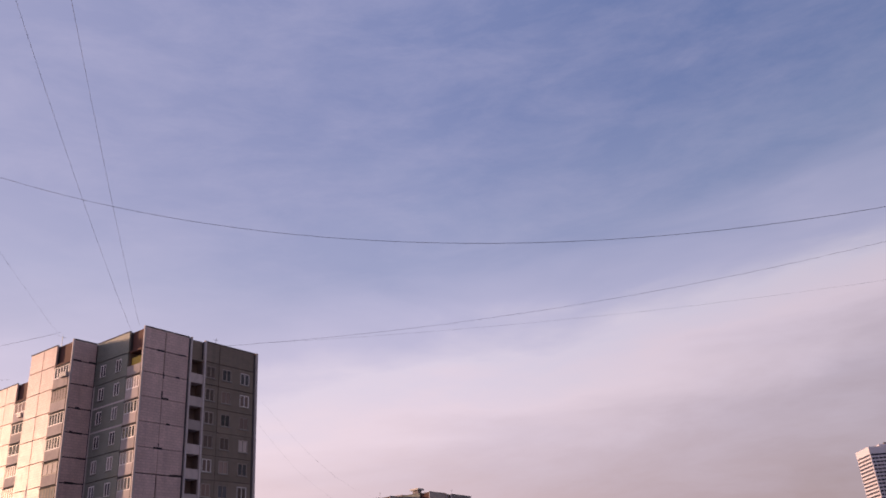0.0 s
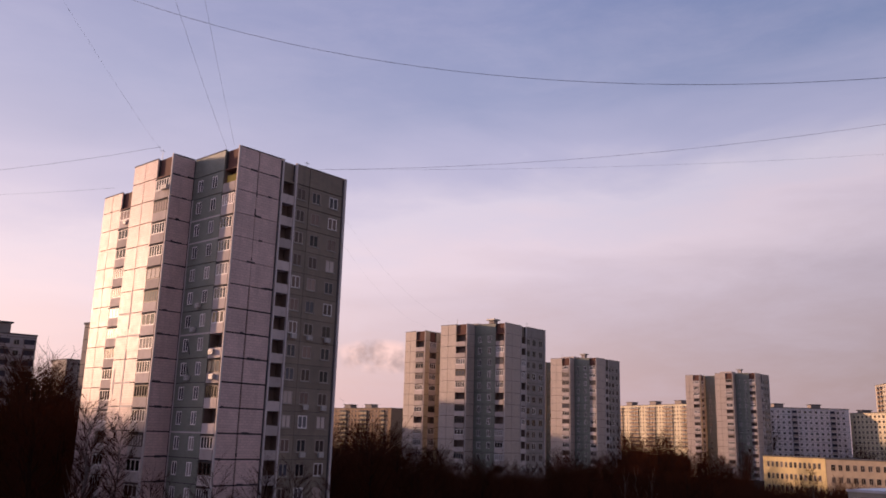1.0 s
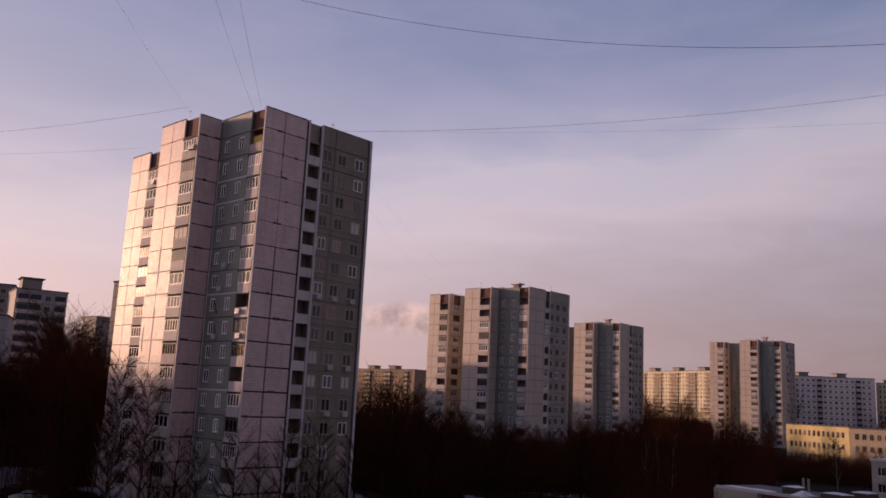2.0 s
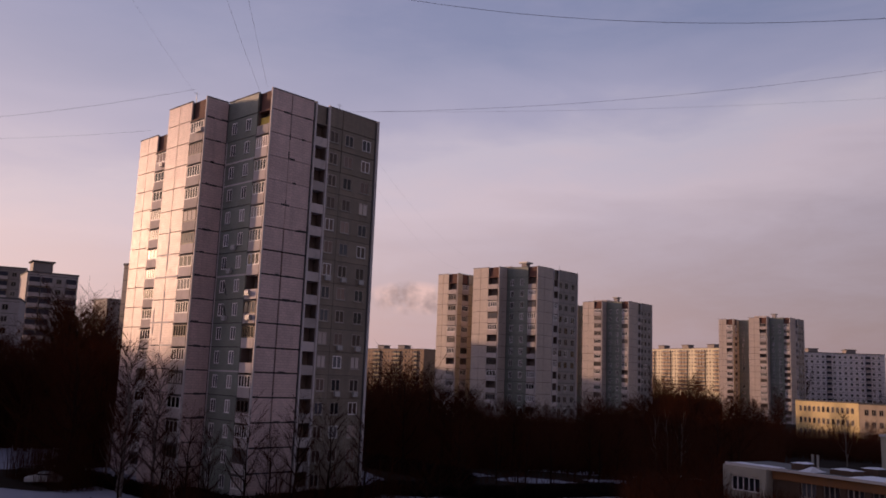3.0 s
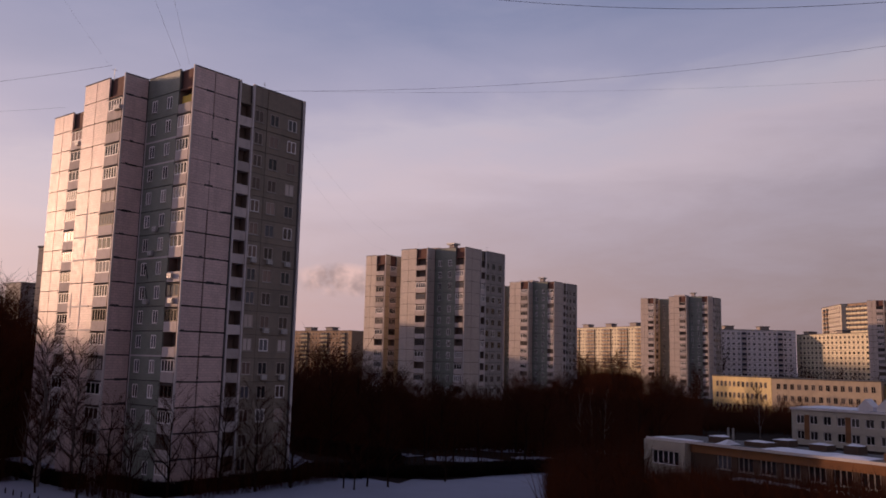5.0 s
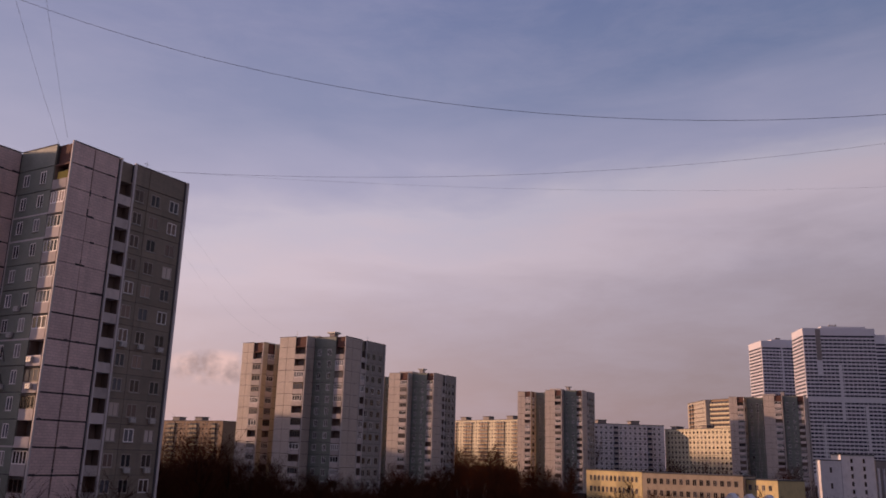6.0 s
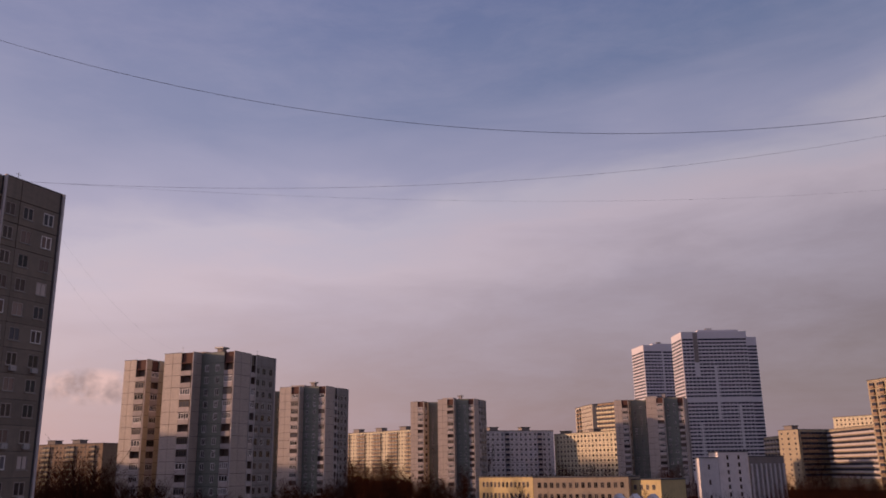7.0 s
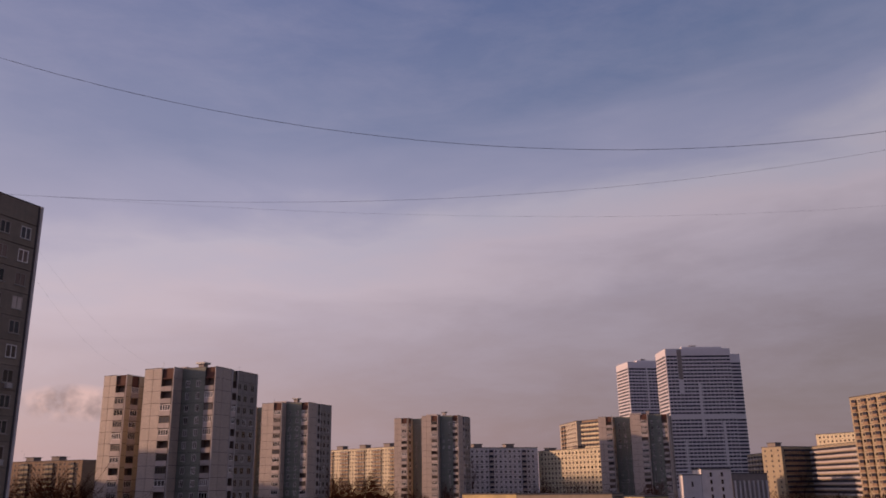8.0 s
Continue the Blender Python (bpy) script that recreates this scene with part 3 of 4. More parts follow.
# ---- slab blocks and other houses ----
def block(name, a, b, depth, height, floors, wall, label, category="apartment building", win=(1.4, 1.4), spacing=3.2, loggias=(), roof_huts=(), base=1.0, margin=1.0, ends=(), skip=0, seams=True, parapet="concrete", frame_mat="frame_old"):
    """A house whose front runs from a to b in plan, seen with a on its left; loggias: column numbers that carry balconies;
    ends: which end walls (0 left, 1 right) have windows; skip: hidden lower floors without windows."""
    ax, ay = a
    bx, by = b
    length = math.hypot(bx - ax, by - ay)
    house = empty(name, pose(ax, ay, 0, 0, 0, math.degrees(math.atan2(by - ay, bx - ax))), label, category)
    part("wall", Build().box(0, length, 0, depth, 0, height).mesh("wall", wall), house)
    part("roof", Build().box(-0.15, length + 0.15, -0.15, depth + 0.15, height + 0.004, height + 0.35).mesh("roof", "roof"), house)
    fh = (height - base - 0.6) / floors
    n = max(1, int((length - 2 * margin + 0.01) / spacing))
    start = (length - (n - 1) * spacing) / 2
    if seams:
        for k in range(skip, floors + 1):
            part("seam", piece(("seam", round(length, 2)), lambda: Build().box(0.05, length - 0.05, -0.02, -0.004, -0.05, 0.05).mesh("seam", "joint")), house, pose(0, 0, base + k * fh))
    for i in range(n):
        x = start + i * spacing
        for k in range(skip, floors):
            z = base + k * fh + (fh - win[1]) * 0.55
            if i in loggias:
                bay = part("balcony", piece(("balcony", spacing, parapet), lambda: Build().box(-spacing * 0.46, spacing * 0.46, -1.0, -0.03, -0.12, 0.95).mesh("balcony", parapet)), house, pose(x, 0, base + k * fh))
                part("pane", piece(("balcony_glass", spacing), lambda: Build().box(-spacing * 0.42, spacing * 0.42, -0.75, -0.03, 0.96, 2.3).mesh("pane", "band")), bay)
            else:
                add_window(house, pose(x, -0.03, z), win[0], win[1], fine=False, mat=frame_mat)
    columns = max(1, int(depth / 5))
    for side in ends:
        for j in range(columns):
            for k in range(skip, floors):
                z = base + k * fh + (fh - win[1]) * 0.55
                y = depth * (j + 0.5) / columns
                add_window(house, pose(-0.03, y, z, 0, 0, -90) if side == 0 else pose(length + 0.03, y, z, 0, 0, 90), win[0], win[1], fine=False, mat=frame_mat)
    for x, w, h in roof_huts:
        hut = part("roof_hut", Build().box(x - w / 2, x + w / 2, depth * 0.3, depth * 0.7, height + 0.36, height + h).mesh("roof_hut", "panel_grey"), house)
        part("hut_roof", Build().box(x - w / 2 - 0.5, x + w / 2 + 0.5, depth * 0.3 - 0.5, depth * 0.7 + 0.5, height + h + 0.004, height + h + 0.35).mesh("hut_roof", "roof"), hut)
    return house


def xy(az, dist):
    return polar(az, dist)[:2]


def roof_at(tan, dist):
    return 14.5 + tan * dist


# dun balcony columns added here stand for orange sunlit bits
block("apartment_slab", (-129.5, 565.4), (-84.5, 533.4), 14, roof_at(0.0320, 562), 11, "brick", "long brown panel slab behind dark woods", loggias=(2, 3, 8, 9, 14), parapet="panel_dun", roof_huts=((10, 6, 2.5), (30, 6, 2.5)))
block("apartment_slab", xy(-8.95, 600), xy(-6.5, 600), 14, roof_at(0.025, 600), 10, "panel_grey", "low grey panel slab half hidden by woods")
block("apartment_slab", (72.8, 716.3), (120.5, 643.9), 14, roof_at(0.0440, 685), 15, "panel_yellow", "sunlit cream panel slab with balconies above woods", loggias=(0, 1, 2, 6, 7, 8, 12, 13, 14, 18, 19, 20, 24, 25), roof_huts=((14, 7, 3.0), (42, 7, 3.0), (70, 7, 3.0)), parapet="brick", skip=4)
block("apartment_slab", xy(15.2, 500), xy(19.85, 515), 14, roof_at(0.0428, 508), 12, "panel_white", "shaded white panel slab with one balcony column", loggias=(4, 11), roof_huts=((8, 5, 2.2), (28, 5, 2.2)), spacing=2.9, frame_mat="frame")
block("apartment_slab", xy(19.9, 520), xy(24.1, 480), 14, roof_at(0.0395, 500), 12, "panel_yellow", "sunlit yellow panel slab with small square windows", spacing=3.0, roof_huts=((3, 4, 1.8), (28, 4, 1.8)))
block("apartment_block", xy(21.4, 640), xy(22.5, 600), 14, roof_at(0.069, 620), 19, "cream_wall", "tall cream and brown block with balconies", loggias=(1, 3), parapet="brick")
block("apartment_block", xy(22.5, 605), xy(25.2, 575), 14, roof_at(0.0715, 600), 19, "brick", "tall brown brick block with cream balconies", loggias=(0, 1, 2, 3, 4, 5, 6, 7, 8, 9), parapet="panel_yellow")


def skyscraper(corner, left, right, height, floors, label, notched):
    """A white high-rise with dark window bands; corner, left end and right end of its two seen fronts."""
    cx, cy = corner
    house = empty("skyscraper", pose(cx, cy, 0, 0, 0, math.degrees(math.atan2(right[1] - cy, right[0] - cx))), label, "skyscraper")
    length = math.hypot(right[0] - cx, right[1] - cy)
    side = 34.0
    wing = length * 0.86
    fh = (height - 6) / floors
    part("wall", Build().box(0, wing, 0, side, 0, height).mesh("wall", "tower_white"), house)
    part("wing", Build().box(wing + 0.01, length, 3, side, 0, height - 5).mesh("wing", "tower_white"), house)
    # each floor has ribbons of glass, broken by white piers at chosen bays
    piers = [(0.17, 0.25, 0.72, 1.1), (0.47, 0.51, 0.42, 0.80), (0.78, 0.82, 0.20, 0.52), (0.19, 0.22, 0.0, 0.38)] if notched else [(0.45, 0.49, 0.65, 1.1)]

    def ribbon(x0, x1, z):
        key = (round(x0, 2), round(x1, 2), round(fh, 2))
        part("window_band", piece(("ribbon", key), lambda: Build().box(x0, x1, -0.15, -0.02, 0, fh * 0.5).mesh("window_band", "band")), house, pose(0, 0, z))
    for k in range(3, floors):
        z = k * fh + 0.3 * fh
        if notched and 0.53 < k / floors < 0.56:
            continue
        cuts = sorted((a * wing, b * wing) for a, b, lo, hi in piers if lo < k / floors < hi)
        x = 0.8
        for a, b in cuts + [(wing - 0.8, wing)]:
            if a - x > 1:
                ribbon(x, a, z)
            x = b
        part("side_band", piece(("sband", round(fh, 2)), lambda: Build().box(-0.15, -0.02, 1.0, side - 1.0, 0, fh * 0.5).mesh("side_band", "band")), house, pose(0, 0, z))
        if k < floors - 2:
            part("wing_band", piece(("wband", round(length, 2)), lambda: Build().box(wing + 0.6, length - 0.4, 2.85, 2.98, 0, fh * 0.5).mesh("wing_band", "band")), house, pose(0, 0, z))
    for i in range(1, int(wing / 3.6)):
        part("mullion", piece(("mullion", round(height, 1)), lambda: Build().box(-0.28, 0.28, -0.2, -0.16, 8, height - 8).mesh("mullion", "tower_white")), house, pose(i * 3.6, 0, 0))
    if notched:
        # flat grey strip stands in for the slot's shade; no recess is cut
        part("notch", Build().box(wing * 0.175, wing * 0.245, -0.3, -0.16, height * 0.79, height - 1.0).mesh("notch", "panel_grey"), house, label="grey strip on the face drawn for a deep shaded slot")
    crown = part("crown", Build().box(wing * 0.28, wing * 0.9, 4, side - 4, height + 0.004, height + 2.2).mesh("crown", "tower_white"), house)
    for x in (0.42, 0.46, 0.5):
        part("chimney", Build().box(wing * x, wing * x + 1.2, 8, 9.5, height + 2.2, height + 4.4).mesh("chimney", "panel_grey"), crown)
    return house


skyscraper(xy(28.6, 815), xy(27.95, 845), xy(33.3, 838), roof_at(0.1505, 815), 40, "white high-rise with dark window bands, warm sunlit edge", True)
skyscraper(xy(26.12, 905), xy(25.45, 930), xy(29.05, 925), roof_at(0.1375, 905), 40, "second, farther white high-rise with dark window bands", False)

# white windowless hall with slits
block("office_hall", xy(28.9, 328), xy(30.04, 330), 5, roof_at(0.0095, 329), 3, "panel_white", "lower white end of a blank-walled hall", "building", win=(0.7, 1.8), spacing=3.0, seams=False, frame_mat="frame_dark")
block("office_hall", xy(30.06, 330), xy(31.85, 333), 12, roof_at(0.0155, 331), 7, "panel_white", "white blank-walled hall with narrow window slits", "building", win=(0.75, 1.5), spacing=4.0, seams=False, frame_mat="frame_dark")
wing = block("office_hall", xy(31.88, 333), xy(33.95, 352), 12, roof_at(0.0100, 340), 3, "panel_grey", "grey ribbed side wing of the hall", "building", win=(0.7, 1.4), spacing=4.4, seams=False)
for i in range(8):
    part("rib", piece("rib", lambda: Build().box(-0.3, 0.3, -0.5, -0.004, 0, 15.5).mesh("rib", "panel_white")), wing, pose(1.2 + 2.9 * i, 0, 0))
block("apartment_slab", xy(33.0, 640), xy(34.2, 600), 14, roof_at(0.030, 620), 10, "panel_dun", "sunlit stepped ochre slab with balconies", loggias=(0, 2, 4, 6, 8, 10), skip=2)
block("apartment_slab", xy(35.0, 560), xy(36.75, 580), 15, roof_at(0.0365, 570), 11, "panel_dun", "stepped ochre slab, lit at its end and dark along its front", loggias=tuple(range(12)), skip=2, roof_huts=((3, 5, 2.4),), ends=(0,), parapet="brick")
block("apartment_slab", xy(36.65, 575), xy(41.5, 480), 14, roof_at(0.0385, 535), 11, "panel_dun", "long banded slab with balcony rows", loggias=tuple(range(40)), skip=2, parapet="trim")
block("apartment_slab", xy(37.1, 660), xy(39.6, 640), 14, roof_at(0.049, 650), 15, "panel_yellow", "far pale slab on the rise")
block("apartment_tower_far", xy(39.17, 430), xy(42.5, 400), 14, roof_at(0.0885, 415), 17, "panel_dun", "tall sunlit block with balconies at the quarter's edge", loggias=tuple(range(0, 20, 2)), parapet="brick")

block("apartment_block", xy(-34.15, 250), xy(-31.28, 252), 14, roof_at(0.0965, 250), 13, "panel_mauve", "grey tower block with rows of long balconies", loggias=(0, 1, 3), roof_huts=((4.2, 5.0, 3.4),), spacing=3.05, margin=0.1, parapet="panel_mauve")
block("apartment_slab", xy(-41.0, 300), xy(-34.3, 296), 14, roof_at(0.0985, 298), 14, "panel_grey", "long grey panel slab in shade behind a balcony tower", loggias=(3, 8), skip=7)
block("apartment_slab", xy(-41.0, 226), xy(-34.35, 222), 14, roof_at(0.066, 224), 10, "panel_mauve", "lower mauve-white slab with dark square windows above trees", loggias=(1, 5), spacing=2.9, skip=4)
# unseen slabs behind the near tower, added to throw shade on farther towers
block("apartment_slab", (-109, 239), (-103, 258), 13, 27.2, 9, "panel_grey", "unseen grey slab added to shade the second tower's floors", skip=8)
block("apartment_slab", (-114, 220), (-109.3, 238), 13, 20.0, 7, "panel_grey", "unseen lower slab added to shade the second tower's foot", skip=6)
block("apartment_slab", (-112, 338), (-104, 366), 13, 29.0, 10, "panel_grey", "unseen slab added to shade the third tower's foot", skip=9)
block("apartment_block", xy(-29.6, 420), xy(-27.0, 430), 14, roof_at(0.073, 420), 16, "panel_grey", "far grey block behind the woods")
block("apartment_block", xy(-28.55, 175), xy(-26.5, 167), 14, roof_at(0.1125, 175), 14, "panel_grey", "grey block behind the tower")

# school: a sunlit wing and a longer pale-piered one toned darker for shade
block("school", xy(14.8, 305), xy(18.3, 286), 14, 12.1, 3, "panel_ochre", "three-storey school wing in low yellow sun", "school", win=(1.05, 1.75), spacing=1.95, base=0.6, seams=False)
block("school", xy(18.32, 286), xy(24.4, 276), 14, 11.9, 3, "school_shaded", "three-storey school wing with pale piers, its render darkened for shade", "school", win=(1.2, 1.8), spacing=2.1, base=0.6, seams=False)
block("school", xy(24.4, 280), xy(26.4, 272), 12, 11.0, 3, "panel_ochre", "short yellow annexe of the school", "school", win=(1.2, 1.6), spacing=2.4, base=0.6, seams=False)


# ---- kindergarten near the camera ----
def snow_sheet(name, x0, x1, y0, y1, z, thick, parent, seed):
    """A lumpy blanket of snow with a ragged edge."""
    rng = random.Random(seed)
    nx, ny = max(4, int((x1 - x0) / 0.8)), max(3, int((y1 - y0) / 0.8))
    b = Build()
    for j in range(ny + 1):
        for i in range(nx + 1):
            rim = i in (0, nx) or j in (0, ny)
            x = x0 + (x1 - x0) * i / nx + rng.uniform(-0.2, 0.2) * rim
            y = y0 + (y1 - y0) * j / ny + rng.uniform(-0.2, 0.2) * rim
            b.v.append((x, y, z if rim else z + thick * (0.6 + 0.8 * rng.random())))
    for j in range(ny):
        for i in range(nx):
            n = j * (nx + 1) + i
            b.f.append((n, n + 1, n + nx + 2, n + nx + 1))
            b.m.append(0)
    return part(name, b.mesh(name, "roof_snow"), parent)


def kindergarten_near():
    ax, ay = xy(10.75, 98.0)
    house = empty("kindergarten", pose(ax, ay, 0, 0, 0, -51.9), "two-storey ochre kindergarten with snow on its flat roof", "kindergarten")
    length, depth, height = 32.0, 6.4, 7.2
    holes, cols = [], []
    x = 8.6
    while x < length - 2.2:
        cols.append(x)
        x += 2.45
    holes = [(c, z, 1.75, 1.55) for c in cols for z in (4.95,)]
    part("front_wall", slab(length - 5.5, height - 0.9, [(c, z, w, h) for c, z, w, h in holes], 0.0, 0.3, 0.0, 5.5).mesh("front_wall", "umber_wall"), house)
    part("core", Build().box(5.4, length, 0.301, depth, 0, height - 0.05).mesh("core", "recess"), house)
    part("fascia", Build().box(5.5, length + 0.1, -0.12, 0.3, height - 0.88, height).mesh("fascia", "ochre_wall"), house, label="broad ochre band under the roof")
    for c, z, w, h in holes:
        add_window(house, pose(c + w / 2, 0.18, z), w, h, 3, True, "frame_old")
    for c in cols[::1]:
        add_window(house, pose(c + 0.87, -0.02, 1.3), 1.75, 1.7, 3, False)
    # projecting pale end with a ribbon of lights
    part("end_wall", slab(5.4, height, [(1.0, 4.75, 3.6, 1.5)], -0.9, -0.6).mesh("end_wall", "cream_wall"), house)
    part("end_core", Build().box(0, 5.4, -0.59, depth, 0, height).mesh("end_core", "cream_wall"), house)
    add_window(house, pose(2.8, -0.68, 4.75), 3.6, 1.5, 5)
    part("roof", Build().box(-0.1, length + 0.2, -0.3, depth + 0.2, height + 0.004, height + 0.14).mesh("roof", "roof"), house)
    part("roof_edge", Build().box(-0.12, length + 0.2, -0.42, -0.301, height - 0.05, height + 0.22).mesh("roof_edge", "trim"), house)
    part("ledge", Build().box(11.0, 28.0, -1.3, -0.02, 4.25, 4.4).mesh("ledge", "concrete"), house)
    snow_sheet("ledge_snow", 11.1, 27.9, -1.3, -0.1, 4.41, 0.14, house, 4)
    snow_sheet("roof_snow", 0.2, 6.0, 0.0, 1.6, height + 0.15, 0.12, house, 5)
    snow_sheet("roof_snow", 13.4, 23.8, 0.1, 3.4, height + 0.15, 0.14, house, 6)
    snow_sheet("roof_snow", 8.2, 9.9, 0.4, 2.4, height + 0.15, 0.35, house, 7)
    for x, y, w, h in ((6.6, 1.4, 1.5, 0.75), (10.7, 1.6, 2.4, 0.6), (12.3, 4.2, 1.6, 0.8), (16.0, 4.3, 1.8, 0.7), (19.5, 4.2, 1.4, 0.9), (24.6, 1.5, 2.2, 0.8), (27.2, 2.2, 2.6, 0.9), (29.8, 1.2, 1.6, 0.6)):
        vent = part("roof_vent", Build().box(x, x + w, y, y + 1.6, height + 0.14, height + h).mesh("roof_vent", "umber_wall"), house)
        snow_sheet("vent_snow", x + 0.05, x + w - 0.05, y + 0.05, y + 1.55, height + h + 0.004, 0.14, vent, int(x * 10))
    for x in (6.4, 7.0):
        part("vent_pipe", Build().tube((x, 5, height + 0.1), (x, 5, height + 1.5), 0.12, 0.12, 8).mesh("vent_pipe", "metal"), house)


def kindergarten_far():
    ax, ay = xy(19.35, 190)
    bx, by = xy(27.5, 178)
    length = math.hypot(bx - ax, by - ay)
    house = empty("kindergarten", pose(ax, ay, 0, 0, 0, math.degrees(math.atan2(by - ay, bx - ax))), "two-storey cream kindergarten with white gables on the roof", "kindergarten")
    height = 7.3
    cols = [1.0 + 2.75 * i for i in range(int((length - 2) / 2.75))]
    holes = [(c, z, 1.6, 1.7) for c in cols for z in (1.1, 4.2)]
    part("front_wall", slab(length, height, holes, 0.0, 0.35).mesh("front_wall", "cream_wall"), house)
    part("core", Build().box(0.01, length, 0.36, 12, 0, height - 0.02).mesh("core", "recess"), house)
    for c, z, w, h in holes:
        add_window(house, pose(c + w / 2, 0.2, z), w, h, 2, False)
    for c in cols[::3]:
        part("wall_inset", Build().box(c + 1.66, c + 2.7, -0.03, -0.004, 1.1, 6.0).mesh("wall_inset", "ochre_wall"), house)
    part("cornice", Build().box(-0.2, length + 0.2, -0.25, 0.0, height - 0.35, height + 0.1).mesh("cornice", "panel_white"), house)
    part("roof", Build().box(0, length, 0.01, 12, height + 0.004, height + 0.12).mesh("roof", "roof"), house)
    snow_sheet("roof_snow", 0.3, length - 0.3, 0.5, 11.5, height + 0.13, 0.12, house, 9)
    for az in (23.72, 24.9, 26.2):
        x, y = xy(az, 186)
        q = (y - ay) * (by - ay) / length + (x - ax) * (bx - ax) / length
        b = Build()
        b.v = [(q - 1.4, 0.6, height), (q + 1.4, 0.6, height), (q + 1.4, 0.6, height + 0.9), (q, 0.6, height + 2.4), (q - 1.4, 0.6, height + 0.9)]
        b.v += [(x, 3.4, z) for x, y, z in b.v]
        b.f = [(0, 1, 2, 3, 4), (9, 8, 7, 6, 5), (0, 5, 6, 1), (1, 6, 7, 2), (2, 7, 8, 3), (3, 8, 9, 4), (4, 9, 5, 0)]
        b.m = [0] * 7
        part("roof_gable", b.mesh("roof_gable", "panel_white"), house)


kindergarten_near()
kindergarten_far()

# unseen house whose window the camera looks from: plain facade stretched to block skylight
home = empty("home_building", pose(0, 1.0, 0), "unseen grey panel house behind the viewpoint, lengthened to block sky light", "apartment building")
part("wall", Build().box(-95, 110, -14, 0, 0, 48).mesh("wall", "panel_grey"), home)
part("roof", Build().box(-95.2, 110.2, -14.2, 0.2, 48.004, 48.5).mesh("roof", "roof"), home)

# ---- ground: snow in the yards, near-black litter under the woods, a road ----
tagged(new("ground", Build().box(-2500, 2500, -300, 3500, -1.0, 0.0).mesh("ground", "snow")), "trodden snow with its base greyed for evening shade", "ground", kind="structure")


def patch(name, outline, z, mat, label, wobble, seed, category="ground"):
    """A flat sheet with a wandering outline, laid just over the snow."""
    rng = random.Random(seed)
    pts = []
    for (x0, y0), (x1, y1) in zip(outline, outline[1:] + outline[:1]):
        n = max(2, int(math.hypot(x1 - x0, y1 - y0) / max(2.0, wobble * 2)))
        for i in range(n):
            pts.append((x0 + (x1 - x0) * i / n + rng.uniform(-wobble, wobble), y0 + (y1 - y0) * i / n + rng.uniform(-wobble, wobble)))
    bm = bmesh.new()
    face = bm.faces.new([bm.verts.new((x, y, z)) for x, y in pts])
    if face.normal.z < 0:
        face.normal_flip()
    low = bmesh.ops.extrude_face_region(bm, geom=[face])
    for v in (g for g in low["geom"] if isinstance(g, bmesh.types.BMVert)):
        v.co.z = z - 0.04
    bmesh.ops.triangulate(bm, faces=bm.faces[:])
    bmesh.ops.recalc_face_normals(bm, faces=bm.faces[:])
    me = bpy.data.meshes.new(name)
    bm.to_mesh(me)
    bm.free()
    me.materials.append(M[mat])
    return tagged(new(name, me), label, category, kind="structure")


# near-black sheet covers the snow where the wood's floor lies in shade
patch("woodland_floor", [(-17, 112), (-10.4, 108.5), (-4, 112), (0.6, 118.5), (8.0, 122.5), (11.5, 118), (10.5, 101), (8.5, 92), (6, 60), (26, 40), (60, 30), (420, 150), (520, 700), (-300, 700), (-300, 150), (-90, 132), (-60, 140), (-40, 150), (-23, 124), (-23.5, 109)], 0.06, "litter", "near-black litter sheet standing for the wood's shaded floor", 1.6, 3)
for k, (x, y, rx, ry) in enumerate(((-3, 134, 5.5, 3.2), (9.5, 138, 5.0, 3.0), (-14, 137, 4.0, 3.0), (15, 146, 3.5, 3.0), (4, 150, 9, 4), (-24, 142, 4, 3), (22, 150, 3, 4), (200, 300, 26, 10), (235, 340, 24, 12), (180, 280, 12, 6))):
    rr = random.Random(k)
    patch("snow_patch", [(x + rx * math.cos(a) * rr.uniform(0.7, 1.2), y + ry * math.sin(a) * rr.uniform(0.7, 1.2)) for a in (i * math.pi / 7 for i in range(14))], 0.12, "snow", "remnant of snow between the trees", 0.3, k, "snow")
patch("road", [(-79, 97), (-62, 87.3), (-55.9, 83), (-45, 73.5), (-39, 67), (-24, 56), (-27, 53), (-42.5, 66), (-47.8, 72.4), (-53.5, 78), (-59, 81), (-79, 91)], 0.07, "asphalt", "wet dark yard road beside the tower", 0.3, 8, "road")
# near-black patch laid over the snow around the cars
patch("dark_ground", [(-78, 113), (-66, 112.5), (-60, 108), (-57, 102), (-58, 97), (-62, 96), (-78, 103)], 0.08, "litter", "dark ground patch around the parked cars", 0.7, 10)
patch("snow_patch", [(-71, 114.5), (-66, 117), (-72, 126), (-78, 134), (-92, 156), (-106, 156), (-96, 138), (-82, 120)], 0.12, "snow", "snowy yard between the trees", 0.8, 12, "snow")
for i in range(9):
    post = new("kerb_post", Build().tube((0, 0, 0), (0, 0, 0.55), 0.07, 0.06, 6).tube((0, 0, 0.55), (0, 0, 0.6), 0.06, 0.01, 6).mesh("kerb_post", "bark"))
    post.matrix_world = pose(-50.3 + 1.5 * i, 91.2 - 1.12 * i, 0)
    tagged(post, "short dark post at the edge of the yard road", "post", "kerb posts")
# near-black strip over the snow between wall and hedge
patch("pavement", [(-35.6, 93.2), (-23.7, 109.9), (-21.4, 108.3), (-33.3, 91.6)], 0.05, "litter", "dark strip along the tower's foot", 0.4, 9, "pavement")


